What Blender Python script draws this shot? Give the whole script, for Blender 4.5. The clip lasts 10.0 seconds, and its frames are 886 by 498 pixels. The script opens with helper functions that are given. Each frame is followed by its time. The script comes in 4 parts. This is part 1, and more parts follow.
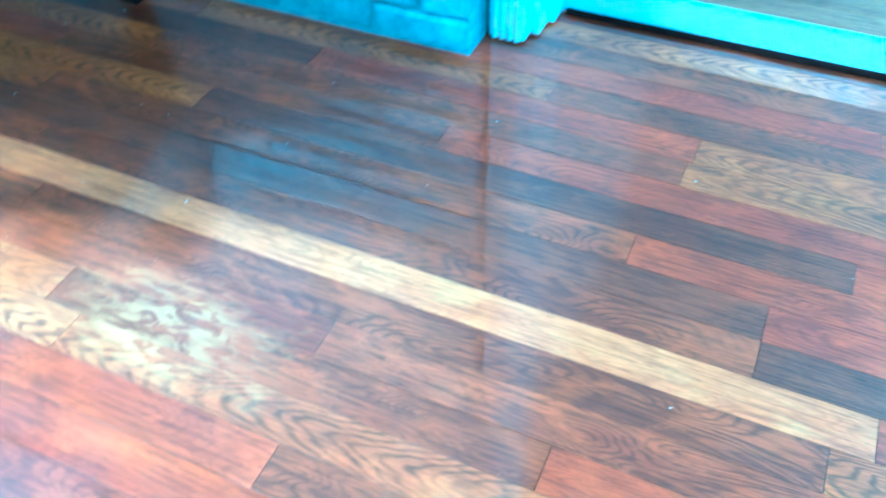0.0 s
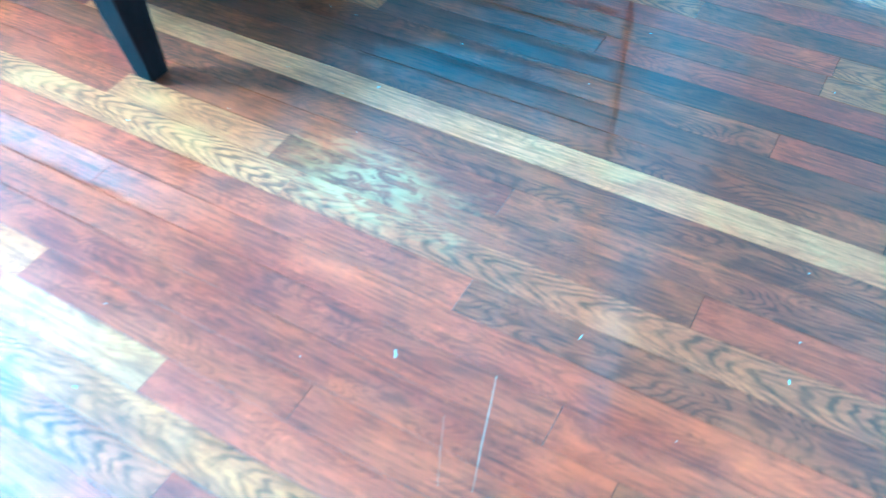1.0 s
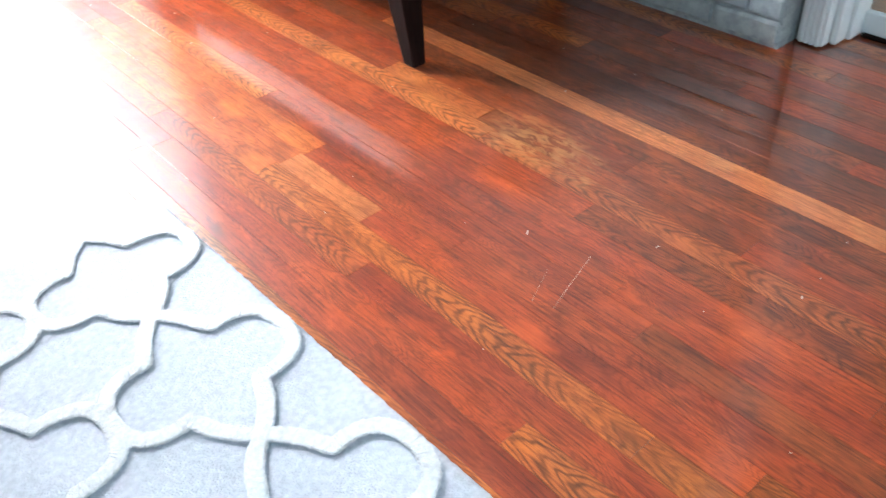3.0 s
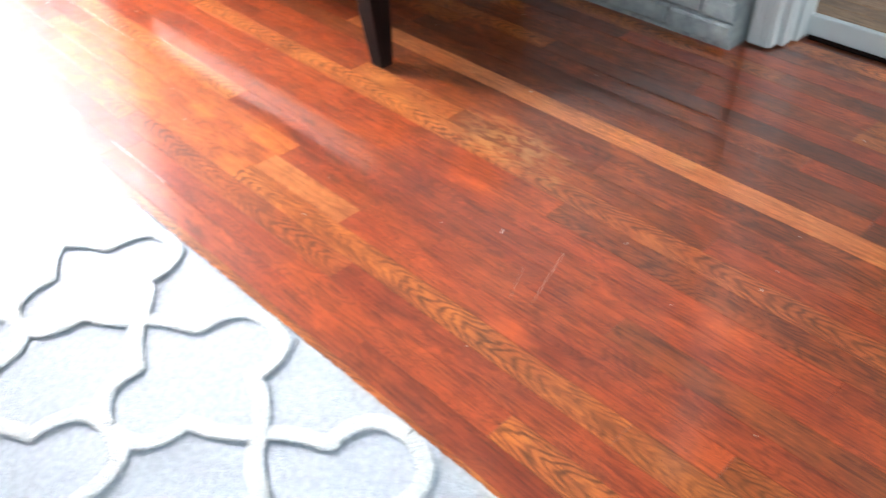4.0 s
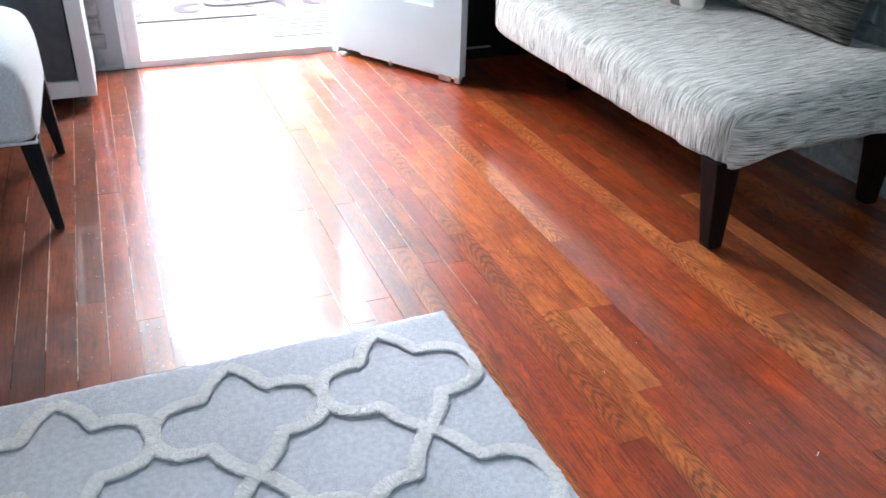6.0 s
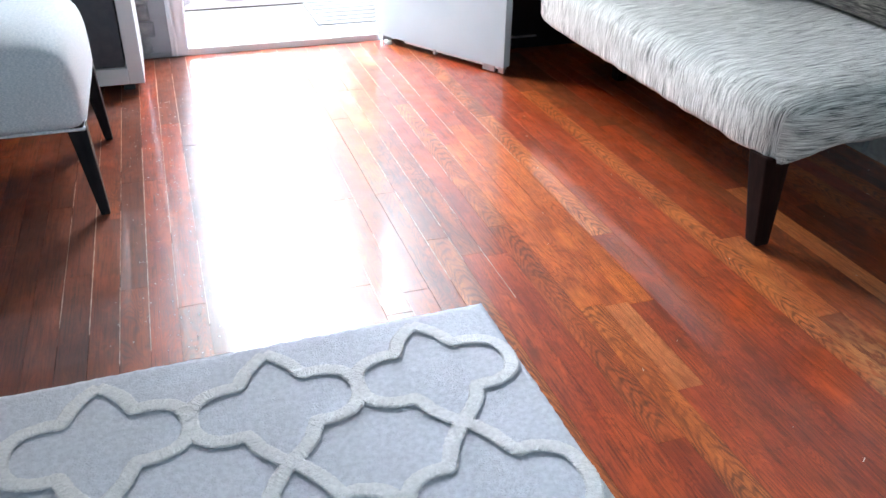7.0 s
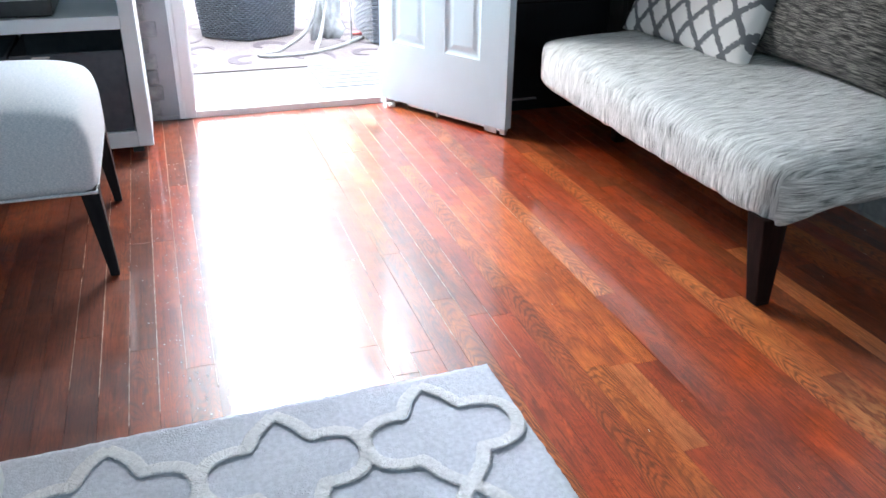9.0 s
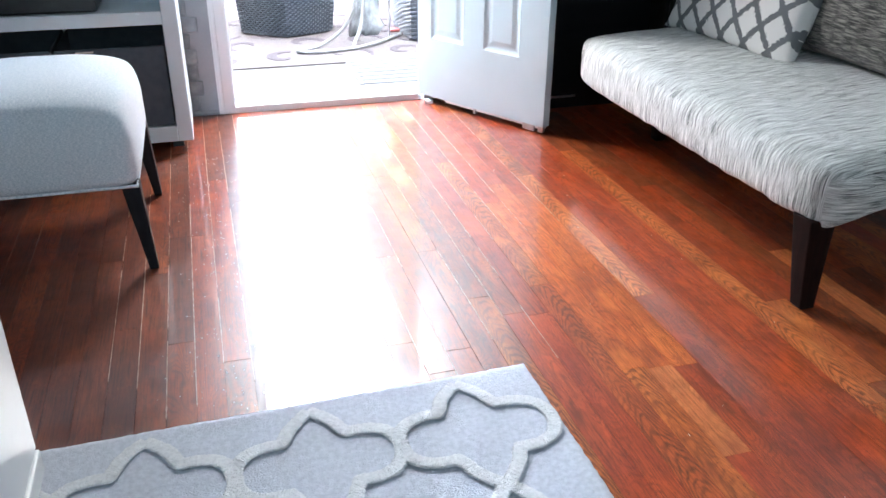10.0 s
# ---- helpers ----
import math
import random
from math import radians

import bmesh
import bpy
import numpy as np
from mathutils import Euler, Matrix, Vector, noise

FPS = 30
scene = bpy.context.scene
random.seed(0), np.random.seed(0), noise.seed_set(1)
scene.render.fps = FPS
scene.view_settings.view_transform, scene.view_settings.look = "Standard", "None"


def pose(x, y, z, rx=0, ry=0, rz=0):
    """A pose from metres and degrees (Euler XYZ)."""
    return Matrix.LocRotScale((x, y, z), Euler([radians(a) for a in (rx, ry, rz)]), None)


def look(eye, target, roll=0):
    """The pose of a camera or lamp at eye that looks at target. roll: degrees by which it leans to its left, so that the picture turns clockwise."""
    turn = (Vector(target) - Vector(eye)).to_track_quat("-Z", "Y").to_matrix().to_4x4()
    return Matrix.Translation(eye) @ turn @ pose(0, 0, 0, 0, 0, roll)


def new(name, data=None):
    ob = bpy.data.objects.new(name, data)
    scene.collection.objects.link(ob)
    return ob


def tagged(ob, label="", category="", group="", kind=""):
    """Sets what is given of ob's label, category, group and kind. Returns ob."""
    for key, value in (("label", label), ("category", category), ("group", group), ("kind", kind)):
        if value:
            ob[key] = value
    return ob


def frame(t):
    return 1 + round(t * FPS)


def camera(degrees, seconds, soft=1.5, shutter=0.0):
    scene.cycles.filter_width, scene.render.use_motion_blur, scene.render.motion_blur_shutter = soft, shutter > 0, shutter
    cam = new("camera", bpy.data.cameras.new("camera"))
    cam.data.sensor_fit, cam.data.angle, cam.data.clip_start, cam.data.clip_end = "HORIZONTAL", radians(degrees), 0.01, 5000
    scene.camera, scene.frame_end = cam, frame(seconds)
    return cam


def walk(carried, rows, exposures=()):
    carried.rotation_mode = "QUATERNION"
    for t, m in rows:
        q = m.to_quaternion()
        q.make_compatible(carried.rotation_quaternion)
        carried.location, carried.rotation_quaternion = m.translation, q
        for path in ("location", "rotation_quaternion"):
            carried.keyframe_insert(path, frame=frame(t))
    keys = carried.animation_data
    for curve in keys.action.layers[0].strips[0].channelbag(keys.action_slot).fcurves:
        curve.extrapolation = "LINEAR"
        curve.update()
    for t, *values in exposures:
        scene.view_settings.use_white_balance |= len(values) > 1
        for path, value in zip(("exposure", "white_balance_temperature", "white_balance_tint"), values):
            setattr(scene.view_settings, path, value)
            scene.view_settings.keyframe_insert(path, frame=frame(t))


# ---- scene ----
cam = camera(56.4, 10.0, shutter=0.5)
PATH = [
    (0, (-0.06, -0.706, 0.878), (1.179, -0.114, -0.576), -1.8),
    (0.5, (-0.118, -0.643, 0.918), (0.974, -0.047, -0.648), 0.4),
    (1, (-0.333, -0.664, 0.933), (0.77, 0.036, -0.582), -3.2),
    (1.5, (-0.508, -0.738, 0.986), (0.648, 0.12, -0.402), -3.2),
    (2, (-0.646, -0.965, 1.007), (0.408, 0.161, -0.267), -2.0),
    (2.5, (-0.761, -1.093, 1.019), (0.196, 0.128, -0.243), -2.6),
    (2.7, (-0.765, -1.132, 1.021), (0.164, 0.105, -0.246), -4.1),
    (3.8, (-0.787, -1.196, 1.053), (0.259, -0.078, -0.234), -3.7),
    (4, (-0.832, -1.151, 1.084), (0.203, -0.036, -0.215), -2.3),
    (4.5, (-0.863, -1.109, 1.079), (-0.046, 0.235, -0.156), -3.7),
    (5, (-0.919, -1.061, 1.08), (-0.22, 0.459, -0.017), -1.2),
    (5.5, (-0.921, -1.064, 1.083), (-0.22, 0.512, 0.069), 0.7),
    (6, (-0.937, -1.072, 1.07), (-0.278, 0.538, 0.084), 1.6),
    (7.5, (-0.916, -1.058, 1.071), (-0.395, 0.579, 0.048), -0.1),
    (8, (-0.933, -1.082, 1.079), (-0.395, 0.574, 0.095), -1.6),
    (8.5, (-0.939, -1.089, 1.091), (-0.37, 0.581, 0.148), -0.9),
    (9, (-0.945, -1.077, 1.099), (-0.367, 0.616, 0.204), 0.8),
    (9.5, (-0.956, -1.061, 1.095), (-0.414, 0.651, 0.215), 1.3),
    (10, (-0.949, -1.061, 1.091), (-0.45, 0.653, 0.191), 0.4),
]

# exposure and white balance along the way
LOOK_KEYS = [(0, 7.95, 2780, -43), (0.5, 7.9, 2930, -47), (1.0, 7.6, 2520, -44), (1.5, 7.4, 2680, -43), (2.0, 7.25, 3600, -24), (2.6, 6.45, 5700, 3), (3.8, 6.6, 7000, 9), (4.6, 6.15, 6900, 11), (5.5, 5.68, 6600, 10), (10, 5.65, 6400, 9)]
walk(cam, [(t, look(eye, target, roll)) for t, eye, target, roll in PATH], LOOK_KEYS)

# ---- light ----
world = bpy.data.worlds.new("sky")
scene.world = world
world.use_nodes = True
wn = world.node_tree.nodes
sky = wn.new("ShaderNodeTexSky")
sky.sky_type = "NISHITA"
sky.sun_disc = False
sky.sun_elevation, sky.sun_rotation = radians(35), radians(180)
sky.dust_density = 2.0
wn["Background"].inputs["Strength"].default_value = 0.3
haze = wn.new("ShaderNodeHueSaturation")
haze.inputs["Saturation"].default_value = 0.35
world.node_tree.links.new(sky.outputs[0], haze.inputs["Color"])
world.node_tree.links.new(haze.outputs[0], wn["Background"].inputs["Color"])
sun = new("sun", bpy.data.lights.new("sun", "SUN"))
sun.data.energy, sun.data.angle, sun.data.color = 0.6, radians(10), (1.0, 0.95, 0.88)
sun.matrix_world = look((0, -10, 7), (0, 0, 0))


def fill_lamp(place, target, w, h, watts, colour):
    ob = new("fill_lamp", bpy.data.lights.new("fill_lamp", "AREA"))
    ob.data.shape, ob.data.size, ob.data.size_y = "RECTANGLE", w, h
    ob.data.energy, ob.data.color = watts, colour
    ob.matrix_world = look(place, target)
    return ob


# unseen fill lamps, added to brighten faces turned away from the doorway
fill_lamp((-0.9, -2.52, 1.6), (-0.3, 0.5, 0.6), 2.2, 1.4, 0.42, (0.55, 0.84, 1.0))
fill_lamp((-3.02, -0.7, 1.9), (0.3, 0.6, 0.5), 1.8, 0.85, 0.035, (0.8, 0.95, 1.0))
# added lamp that boosts the daylight in the upper part of the open doorway
fill_lamp((-0.5, 2.71, 1.62), (-0.45, 1.2, 0.7), 0.62, 0.7, 1.0, (1.0, 0.98, 0.95))
# unseen fill lamp added in the next room
fill_lamp((2.5, -2.52, 1.5), (2.5, 0, 1.3), 1.5, 1.3, 0.35, (0.8, 0.92, 1.0))

# ---- materials ----


def material(name, colour, rough=0.6, second=None, scale=20.0, stretch=(1, 1, 1), bump=0.0, bump_scale=None, metal=0.0, coat=0.0, spec=0.5, fine=0.0, random_value=0.0):
    """A surface with two scales of variation and a fine relief."""
    m = bpy.data.materials.new(name)
    m.use_nodes = True
    n, l = m.node_tree.nodes, m.node_tree.links
    b = n["Principled BSDF"]
    b.inputs["Roughness"].default_value = rough
    b.inputs["Metallic"].default_value = metal
    b.inputs["Coat Weight"].default_value = coat
    b.inputs["Coat Roughness"].default_value = 0.1
    b.inputs["Specular IOR Level"].default_value = spec
    geo = n.new("ShaderNodeNewGeometry")
    mapping = n.new("ShaderNodeMapping")
    mapping.inputs["Scale"].default_value = stretch
    l.new(geo.outputs["Position"], mapping.inputs["Vector"])
    big = n.new("ShaderNodeTexNoise")
    big.inputs["Scale"].default_value = scale
    big.inputs["Detail"].default_value = 5
    l.new(mapping.outputs[0], big.inputs["Vector"])
    mix = n.new("ShaderNodeMix")
    mix.data_type = "RGBA"
    second = second or tuple(c * 0.75 for c in colour)
    mix.inputs["A"].default_value = (*colour, 1)
    mix.inputs["B"].default_value = (*second, 1)
    ramp = n.new("ShaderNodeMapRange")
    ramp.inputs["From Min"].default_value, ramp.inputs["From Max"].default_value = 0.35, 0.65
    l.new(big.outputs["Fac"], ramp.inputs["Value"])
    l.new(ramp.outputs[0], mix.inputs["Factor"])
    last = mix.outputs["Result"]
    if random_value:
        info = n.new("ShaderNodeObjectInfo")
        span = n.new("ShaderNodeMapRange")
        span.inputs["To Min"].default_value, span.inputs["To Max"].default_value = 1 - random_value, 1 + random_value
        l.new(info.outputs["Random"], span.inputs["Value"])
        hsv = n.new("ShaderNodeHueSaturation")
        l.new(last, hsv.inputs["Color"])
        l.new(span.outputs[0], hsv.inputs["Value"])
        last = hsv.outputs["Color"]
    l.new(last, b.inputs["Base Color"])
    if bump:
        small = n.new("ShaderNodeTexNoise")
        small.inputs["Scale"].default_value = bump_scale or scale * 8
        small.inputs["Detail"].default_value = 4
        l.new(mapping.outputs[0], small.inputs["Vector"])
        bm = n.new("ShaderNodeBump")
        bm.inputs["Strength"].default_value = bump
        bm.inputs["Distance"].default_value = 0.004
        l.new(small.outputs["Fac"], bm.inputs["Height"])
        l.new(bm.outputs[0], b.inputs["Normal"])
        if fine:
            rr = n.new("ShaderNodeMapRange")
            rr.inputs["To Min"].default_value, rr.inputs["To Max"].default_value = rough - fine, rough + fine
            l.new(small.outputs["Fac"], rr.inputs["Value"])
            l.new(rr.outputs[0], b.inputs["Roughness"])
    return m


def wood(name, dark, light, figure=0.0, coat=1.0, spread=0.2, worn=None):
    """Varnished strip flooring: grain along y, each board shifted by its own random number."""
    m = bpy.data.materials.new(name)
    m.use_nodes = True
    n, l = m.node_tree.nodes, m.node_tree.links
    b = n["Principled BSDF"]
    b.inputs["Coat Weight"].default_value = coat
    b.inputs["Specular IOR Level"].default_value = 0.45
    b.inputs["Coat Roughness"].default_value = 0.07
    b.inputs["Coat IOR"].default_value = 1.88
    geo, info = n.new("ShaderNodeNewGeometry"), n.new("ShaderNodeObjectInfo")
    shift = n.new("ShaderNodeVectorMath")
    shift.operation = "MULTIPLY_ADD"
    comb = n.new("ShaderNodeCombineXYZ")
    for i in range(3):
        l.new(info.outputs["Random"], comb.inputs[i])
    l.new(comb.outputs[0], shift.inputs[0])
    shift.inputs[1].default_value = (13.0, 37.0, 29.0)
    l.new(geo.outputs["Position"], shift.inputs[2])

    def noise_at(stretch, scale, detail=4, distort=0.0):
        mp = n.new("ShaderNodeMapping")
        mp.inputs["Scale"].default_value = stretch
        l.new(shift.outputs[0], mp.inputs["Vector"])
        t = n.new("ShaderNodeTexNoise")
        t.inputs["Scale"].default_value, t.inputs["Detail"].default_value, t.inputs["Distortion"].default_value = scale, detail, distort
        l.new(mp.outputs[0], t.inputs["Vector"])
        return t.outputs["Fac"]

    def ranged(v, lo, hi, to_lo=0.0, to_hi=1.0):
        r = n.new("ShaderNodeMapRange")
        for k, x in (("From Min", lo), ("From Max", hi), ("To Min", to_lo), ("To Max", to_hi)):
            r.inputs[k].default_value = x
        l.new(v, r.inputs["Value"])
        return r.outputs[0]

    def blend(fac, a, c):
        x = n.new("ShaderNodeMix")
        x.data_type = "RGBA"
        l.new(fac, x.inputs["Factor"])
        for sock, v in (("A", a), ("B", c)):
            if isinstance(v, tuple):
                x.inputs[sock].default_value = (*v, 1)
            else:
                l.new(v, x.inputs[sock])
        return x.outputs["Result"]

    grain = ranged(noise_at((260, 9, 1), 1.0, 5), 0.3, 0.7)
    cloud = ranged(noise_at((14, 3.2, 1), 1.0, 3), 0.35, 0.65)
    col = blend(cloud, dark, light)
    deep = tuple(c * 0.3 for c in dark)
    col = blend(ranged(grain, 0.4, 1.0, 0.0, 0.75), col, deep)
    stain = ranged(noise_at((7, 4.5, 1), 1.0, 4, 0.6), 0.56, 0.75, 0.0, 0.55)
    col = blend(stain, col, tuple(c * 0.3 for c in dark))
    # plain-sawn figure: contour lines of a stretched noise
    def contour(stretch, rings, lo, hi):
        mul = n.new("ShaderNodeMath")
        mul.operation = "MULTIPLY"
        mul.inputs[1].default_value = rings
        l.new(noise_at(stretch, 1.0, 1.5, 0.3), mul.inputs[0])
        pp = n.new("ShaderNodeMath")
        pp.operation = "PINGPONG"
        pp.inputs[1].default_value = 0.5
        l.new(mul.outputs[0], pp.inputs[0])
        return ranged(pp.outputs[0], lo, hi)

    def times(a, c):
        x = n.new("ShaderNodeMath")
        x.operation = "MULTIPLY"
        for i, v in enumerate((a, c)):
            if isinstance(v, float):
                x.inputs[i].default_value = v
            else:
                l.new(v, x.inputs[i])
        return x.outputs[0]

    spot = ranged(noise_at((9, 1.8, 1), 1.0, 2), 0.38, 0.52, 0.5, 1.0)
    if figure >= 0.8:
        # cathedral arches nested along the board, bent by the knots
        tex = n.new("ShaderNodeTexCoord")
        own, here = n.new("ShaderNodeSeparateXYZ"), n.new("ShaderNodeSeparateXYZ")
        l.new(tex.outputs["Object"], own.inputs[0])
        l.new(shift.outputs[0], here.inputs[0])

        def add(p, q):
            x = n.new("ShaderNodeMath")
            for i, v in enumerate((p, q)):
                if isinstance(v, float):
                    x.inputs[i].default_value = v
                else:
                    l.new(v, x.inputs[i])
            return x.outputs[0]

        off = add(own.outputs[0], ranged(noise_at((0.0, 2.2, 0), 1.0, 1), 0.25, 0.75, -0.022, 0.022))
        arch = times(times(off, off), 95.0)
        phase = add(add(here.outputs[1], arch), times(noise_at((34, 7, 1), 1.0, 2, 0.4), 0.13))
        pp = n.new("ShaderNodeMath")
        pp.operation = "PINGPONG"
        pp.inputs[1].default_value = 0.5
        l.new(times(phase, 1 / 0.036), pp.inputs[0])
        lines = times(ranged(pp.outputs[0], 0.2, 0.42), ranged(noise_at((60, 26, 1), 1.0, 3), 0.3, 0.55, 0.6, 1.0))
        col = blend(times(times(lines, spot), min(0.35 + 0.5 * figure, 0.92)), col, tuple(c * 0.2 for c in dark))
    else:
        col = blend(times(times(contour((17, 3.4, 1), 26.0, 0.22, 0.44), spot), 0.15 + 0.7 * figure), col, tuple(c * 0.33 for c in dark))
    col = blend(times(contour((38, 1.3, 1), 16.0, 0.3, 0.48), 0.28), col, tuple(c * 0.4 for c in dark))
    pores = times(ranged(noise_at((520, 34, 1), 1.0, 2), 0.6, 0.72), 0.7)
    col = blend(pores, col, tuple(c * 0.3 for c in dark))
    blot = n.new("ShaderNodeTexNoise")
    blot.inputs["Scale"].default_value, blot.inputs["Detail"].default_value, blot.inputs["Distortion"].default_value = 9.0, 9, 0.5
    run = n.new("ShaderNodeMapping")
    run.inputs["Scale"].default_value = (2.4, 1.0, 1.0)
    l.new(geo.outputs["Position"], run.inputs["Vector"])
    l.new(run.outputs[0], blot.inputs["Vector"])
    blot.inputs["Roughness"].default_value = 0.72
    col = blend(ranged(blot.outputs["Fac"], 0.54, 0.72, 0.0, 0.42), col, tuple(c * 0.32 for c in dark))
    col = blend(ranged(blot.outputs["Fac"], 0.47, 0.3, 0.0, 0.45), col, tuple(min(0.8, c * 1.5) for c in light))
    mottle = ranged(noise_at((38, 24, 1), 1.0, 5), 0.55, 0.72, 0.0, 0.35)
    col = blend(mottle, col, tuple(c * 0.45 for c in dark))
    glow = ranged(noise_at((11, 5, 1), 1.0, 5), 0.58, 0.75, 0.0, 0.5)
    col = blend(glow, col, tuple(min(0.8, c * 1.45) for c in light))
    if worn:
        # a bleached, worn spot of uneven outline
        at = n.new("ShaderNodeMapping")
        at.inputs["Location"].default_value = (-worn[0] / worn[2], -worn[1] / worn[3], 0)
        at.inputs["Scale"].default_value = (1 / worn[2], 1 / worn[3], 0)
        l.new(geo.outputs["Position"], at.inputs["Vector"])
        ln = n.new("ShaderNodeVectorMath")
        ln.operation = "LENGTH"
        l.new(at.outputs[0], ln.inputs[0])
        wob = n.new("ShaderNodeMath")
        wob.operation = "MULTIPLY_ADD"
        l.new(noise_at((34, 12, 1), 1.0, 6, 0.8), wob.inputs[0])
        wob.inputs[1].default_value = 1.6
        l.new(ln.outputs["Value"], wob.inputs[2])
        col = blend(times(ranged(wob.outputs[0], 1.0, 1.95, 0.6, 0.0), ranged(noise_at((52, 20, 1), 1.0, 6, 1.2), 0.42, 0.56, 0.08, 1.0)), col, (0.7, 0.3, 0.105))
    hsv = n.new("ShaderNodeHueSaturation")
    l.new(col, hsv.inputs["Color"])
    l.new(ranged(info.outputs["Random"], 0, 1, 1 - spread, 1 + spread), hsv.inputs["Value"])
    l.new(hsv.outputs["Color"], b.inputs["Base Color"])
    l.new(ranged(noise_at((20, 20, 1), 1.0, 4), 0.3, 0.7, 0.28, 0.45), b.inputs["Roughness"])
    l.new(ranged(noise_at((6, 3, 1), 1.0, 5), 0.35, 0.7, 0.03, 0.085), b.inputs["Coat Roughness"])
    bp = n.new("ShaderNodeBump")
    bp.inputs["Strength"].default_value, bp.inputs["Distance"].default_value = 0.12, 0.002
    l.new(noise_at((30, 5, 1), 1.0, 3), bp.inputs["Height"])
    l.new(bp.outputs[0], b.inputs["Coat Normal"])
    l.new(bp.outputs[0], b.inputs["Normal"])
    return m


def weave(name, tones, thread, along, bump=0.5, rough=0.9):
    """Woven cloth on UV in metres: u across the threads, v along them."""
    m = bpy.data.materials.new(name)
    m.use_nodes = True
    n, l = m.node_tree.nodes, m.node_tree.links
    b = n["Principled BSDF"]
    b.inputs["Roughness"].default_value = rough
    b.inputs["Specular IOR Level"].default_value = 0.2
    b.inputs["Sheen Weight"].default_value = 0.15
    uv = n.new("ShaderNodeUVMap")
    uv.uv_map = "UVMap"

    def noise_at(stretch, detail=3):
        mp = n.new("ShaderNodeMapping")
        mp.inputs["Scale"].default_value = stretch
        l.new(uv.outputs[0], mp.inputs["Vector"])
        t = n.new("ShaderNodeTexNoise")
        t.inputs["Scale"].default_value, t.inputs["Detail"].default_value = 1.0, detail
        l.new(mp.outputs[0], t.inputs["Vector"])
        return t.outputs["Fac"]

    streak = noise_at((thread, along, 1), 4)
    patch = noise_at((thread * 0.16, along * 0.7, 1), 4)
    add = n.new("ShaderNodeMath")
    add.operation = "MULTIPLY_ADD"
    l.new(patch, add.inputs[0])
    add.inputs[1].default_value = 0.26
    l.new(streak, add.inputs[2])
    ramp = n.new("ShaderNodeValToRGB")
    ramp.color_ramp.elements[0].position, ramp.color_ramp.elements[1].position = 0.545, 0.72
    ramp.color_ramp.elements[0].color, ramp.color_ramp.elements[1].color = (*tones[0], 1), (*tones[2], 1)
    mid = ramp.color_ramp.elements.new(0.63)
    mid.color = (*tones[1], 1)
    l.new(add.outputs[0], ramp.inputs["Fac"])
    l.new(ramp.outputs[0], b.inputs["Base Color"])
    bp = n.new("ShaderNodeBump")
    bp.inputs["Strength"].default_value, bp.inputs["Distance"].default_value = bump, 0.003
    l.new(streak, bp.inputs["Height"])
    l.new(bp.outputs[0], b.inputs["Normal"])
    return m


WOOD_RED = wood("wood_red", (0.295, 0.037, 0.009), (0.47, 0.078, 0.016), 0.35, 1.0, 0.14)
WOOD_BROWN = wood("wood_brown", (0.22, 0.038, 0.01), (0.38, 0.08, 0.018), 0.65, 1.0, 0.14)
WOOD_ORANGE = wood("wood_orange", (0.36, 0.075, 0.014), (0.53, 0.14, 0.028), 0.85, 1.0, 0.15)
WOOD_LIGHT = wood("wood_light", (0.58, 0.15, 0.04), (0.74, 0.23, 0.07), 0.3, 1.0, 0.08)
WOOD_FIGURED = wood("wood_figured", (0.5, 0.118, 0.028), (0.66, 0.19, 0.05), 0.95, 1.0, 0.06, (0.41, -0.06, 0.085, 0.19))
WOOD_WORN = wood("wood_worn", (0.37, 0.075, 0.018), (0.52, 0.128, 0.031), 0.8, 1.0, 0.05, (0.4, -0.06, 0.085, 0.19))
WOOD_PALE_RED = wood("wood_worn_red", (0.26, 0.04, 0.009), (0.42, 0.084, 0.017), 0.3, 1.0, 0.1, (0.41, -0.06, 0.085, 0.19))
WOOD_FLAME = wood("wood_flame", (0.33, 0.06, 0.013), (0.47, 0.1, 0.02), 0.8, 1.0, 0.05)
WOOD_TAN = wood("wood_tan", (0.5, 0.093, 0.018), (0.67, 0.158, 0.03), 0.5, 1.0, 0.05)
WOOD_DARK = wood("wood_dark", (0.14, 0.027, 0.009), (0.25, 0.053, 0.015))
WOOD_NEXT = wood("wood_next_room", (0.36, 0.16, 0.07), (0.5, 0.26, 0.12))
PALE_LINE = material("pale_line", (0.62, 0.48, 0.38), 0.5, (0.3, 0.16, 0.1), 14, (1, 3, 1))
UNDERFLOOR = material("dark_groove", (0.03, 0.012, 0.008), 0.8)
WHITE_PAINT = material("white_paint", (0.78, 0.8, 0.82), 0.35, (0.72, 0.75, 0.78), 6, bump=0.06, bump_scale=90)
DOOR_PAINT = material("door_paint", (0.55, 0.7, 0.77), 0.32, (0.51, 0.66, 0.73), 4, bump=0.05, bump_scale=120)
SHELF_PAINT = material("shelf_paint", (0.76, 0.84, 0.88), 0.4, (0.71, 0.79, 0.84), 5, bump=0.05, bump_scale=70)
WALL_PAINT = material("wall_paint", (0.42, 0.43, 0.44), 0.8, (0.38, 0.39, 0.4), 3, bump=0.1, bump_scale=120)
GREY_PLASTER = material("grey_plaster", (0.36, 0.38, 0.41), 0.7, (0.31, 0.33, 0.36), 8, bump=0.3, bump_scale=60)
BRICK_PAINT = material("painted_brick", (0.34, 0.375, 0.39), 0.6, (0.22, 0.25, 0.27), 30, bump=0.8, bump_scale=110, random_value=0.12, fine=0.1)
MORTAR = material("painted_mortar", (0.36, 0.39, 0.4), 0.75, (0.24, 0.26, 0.28), 40, bump=0.8, bump_scale=130)
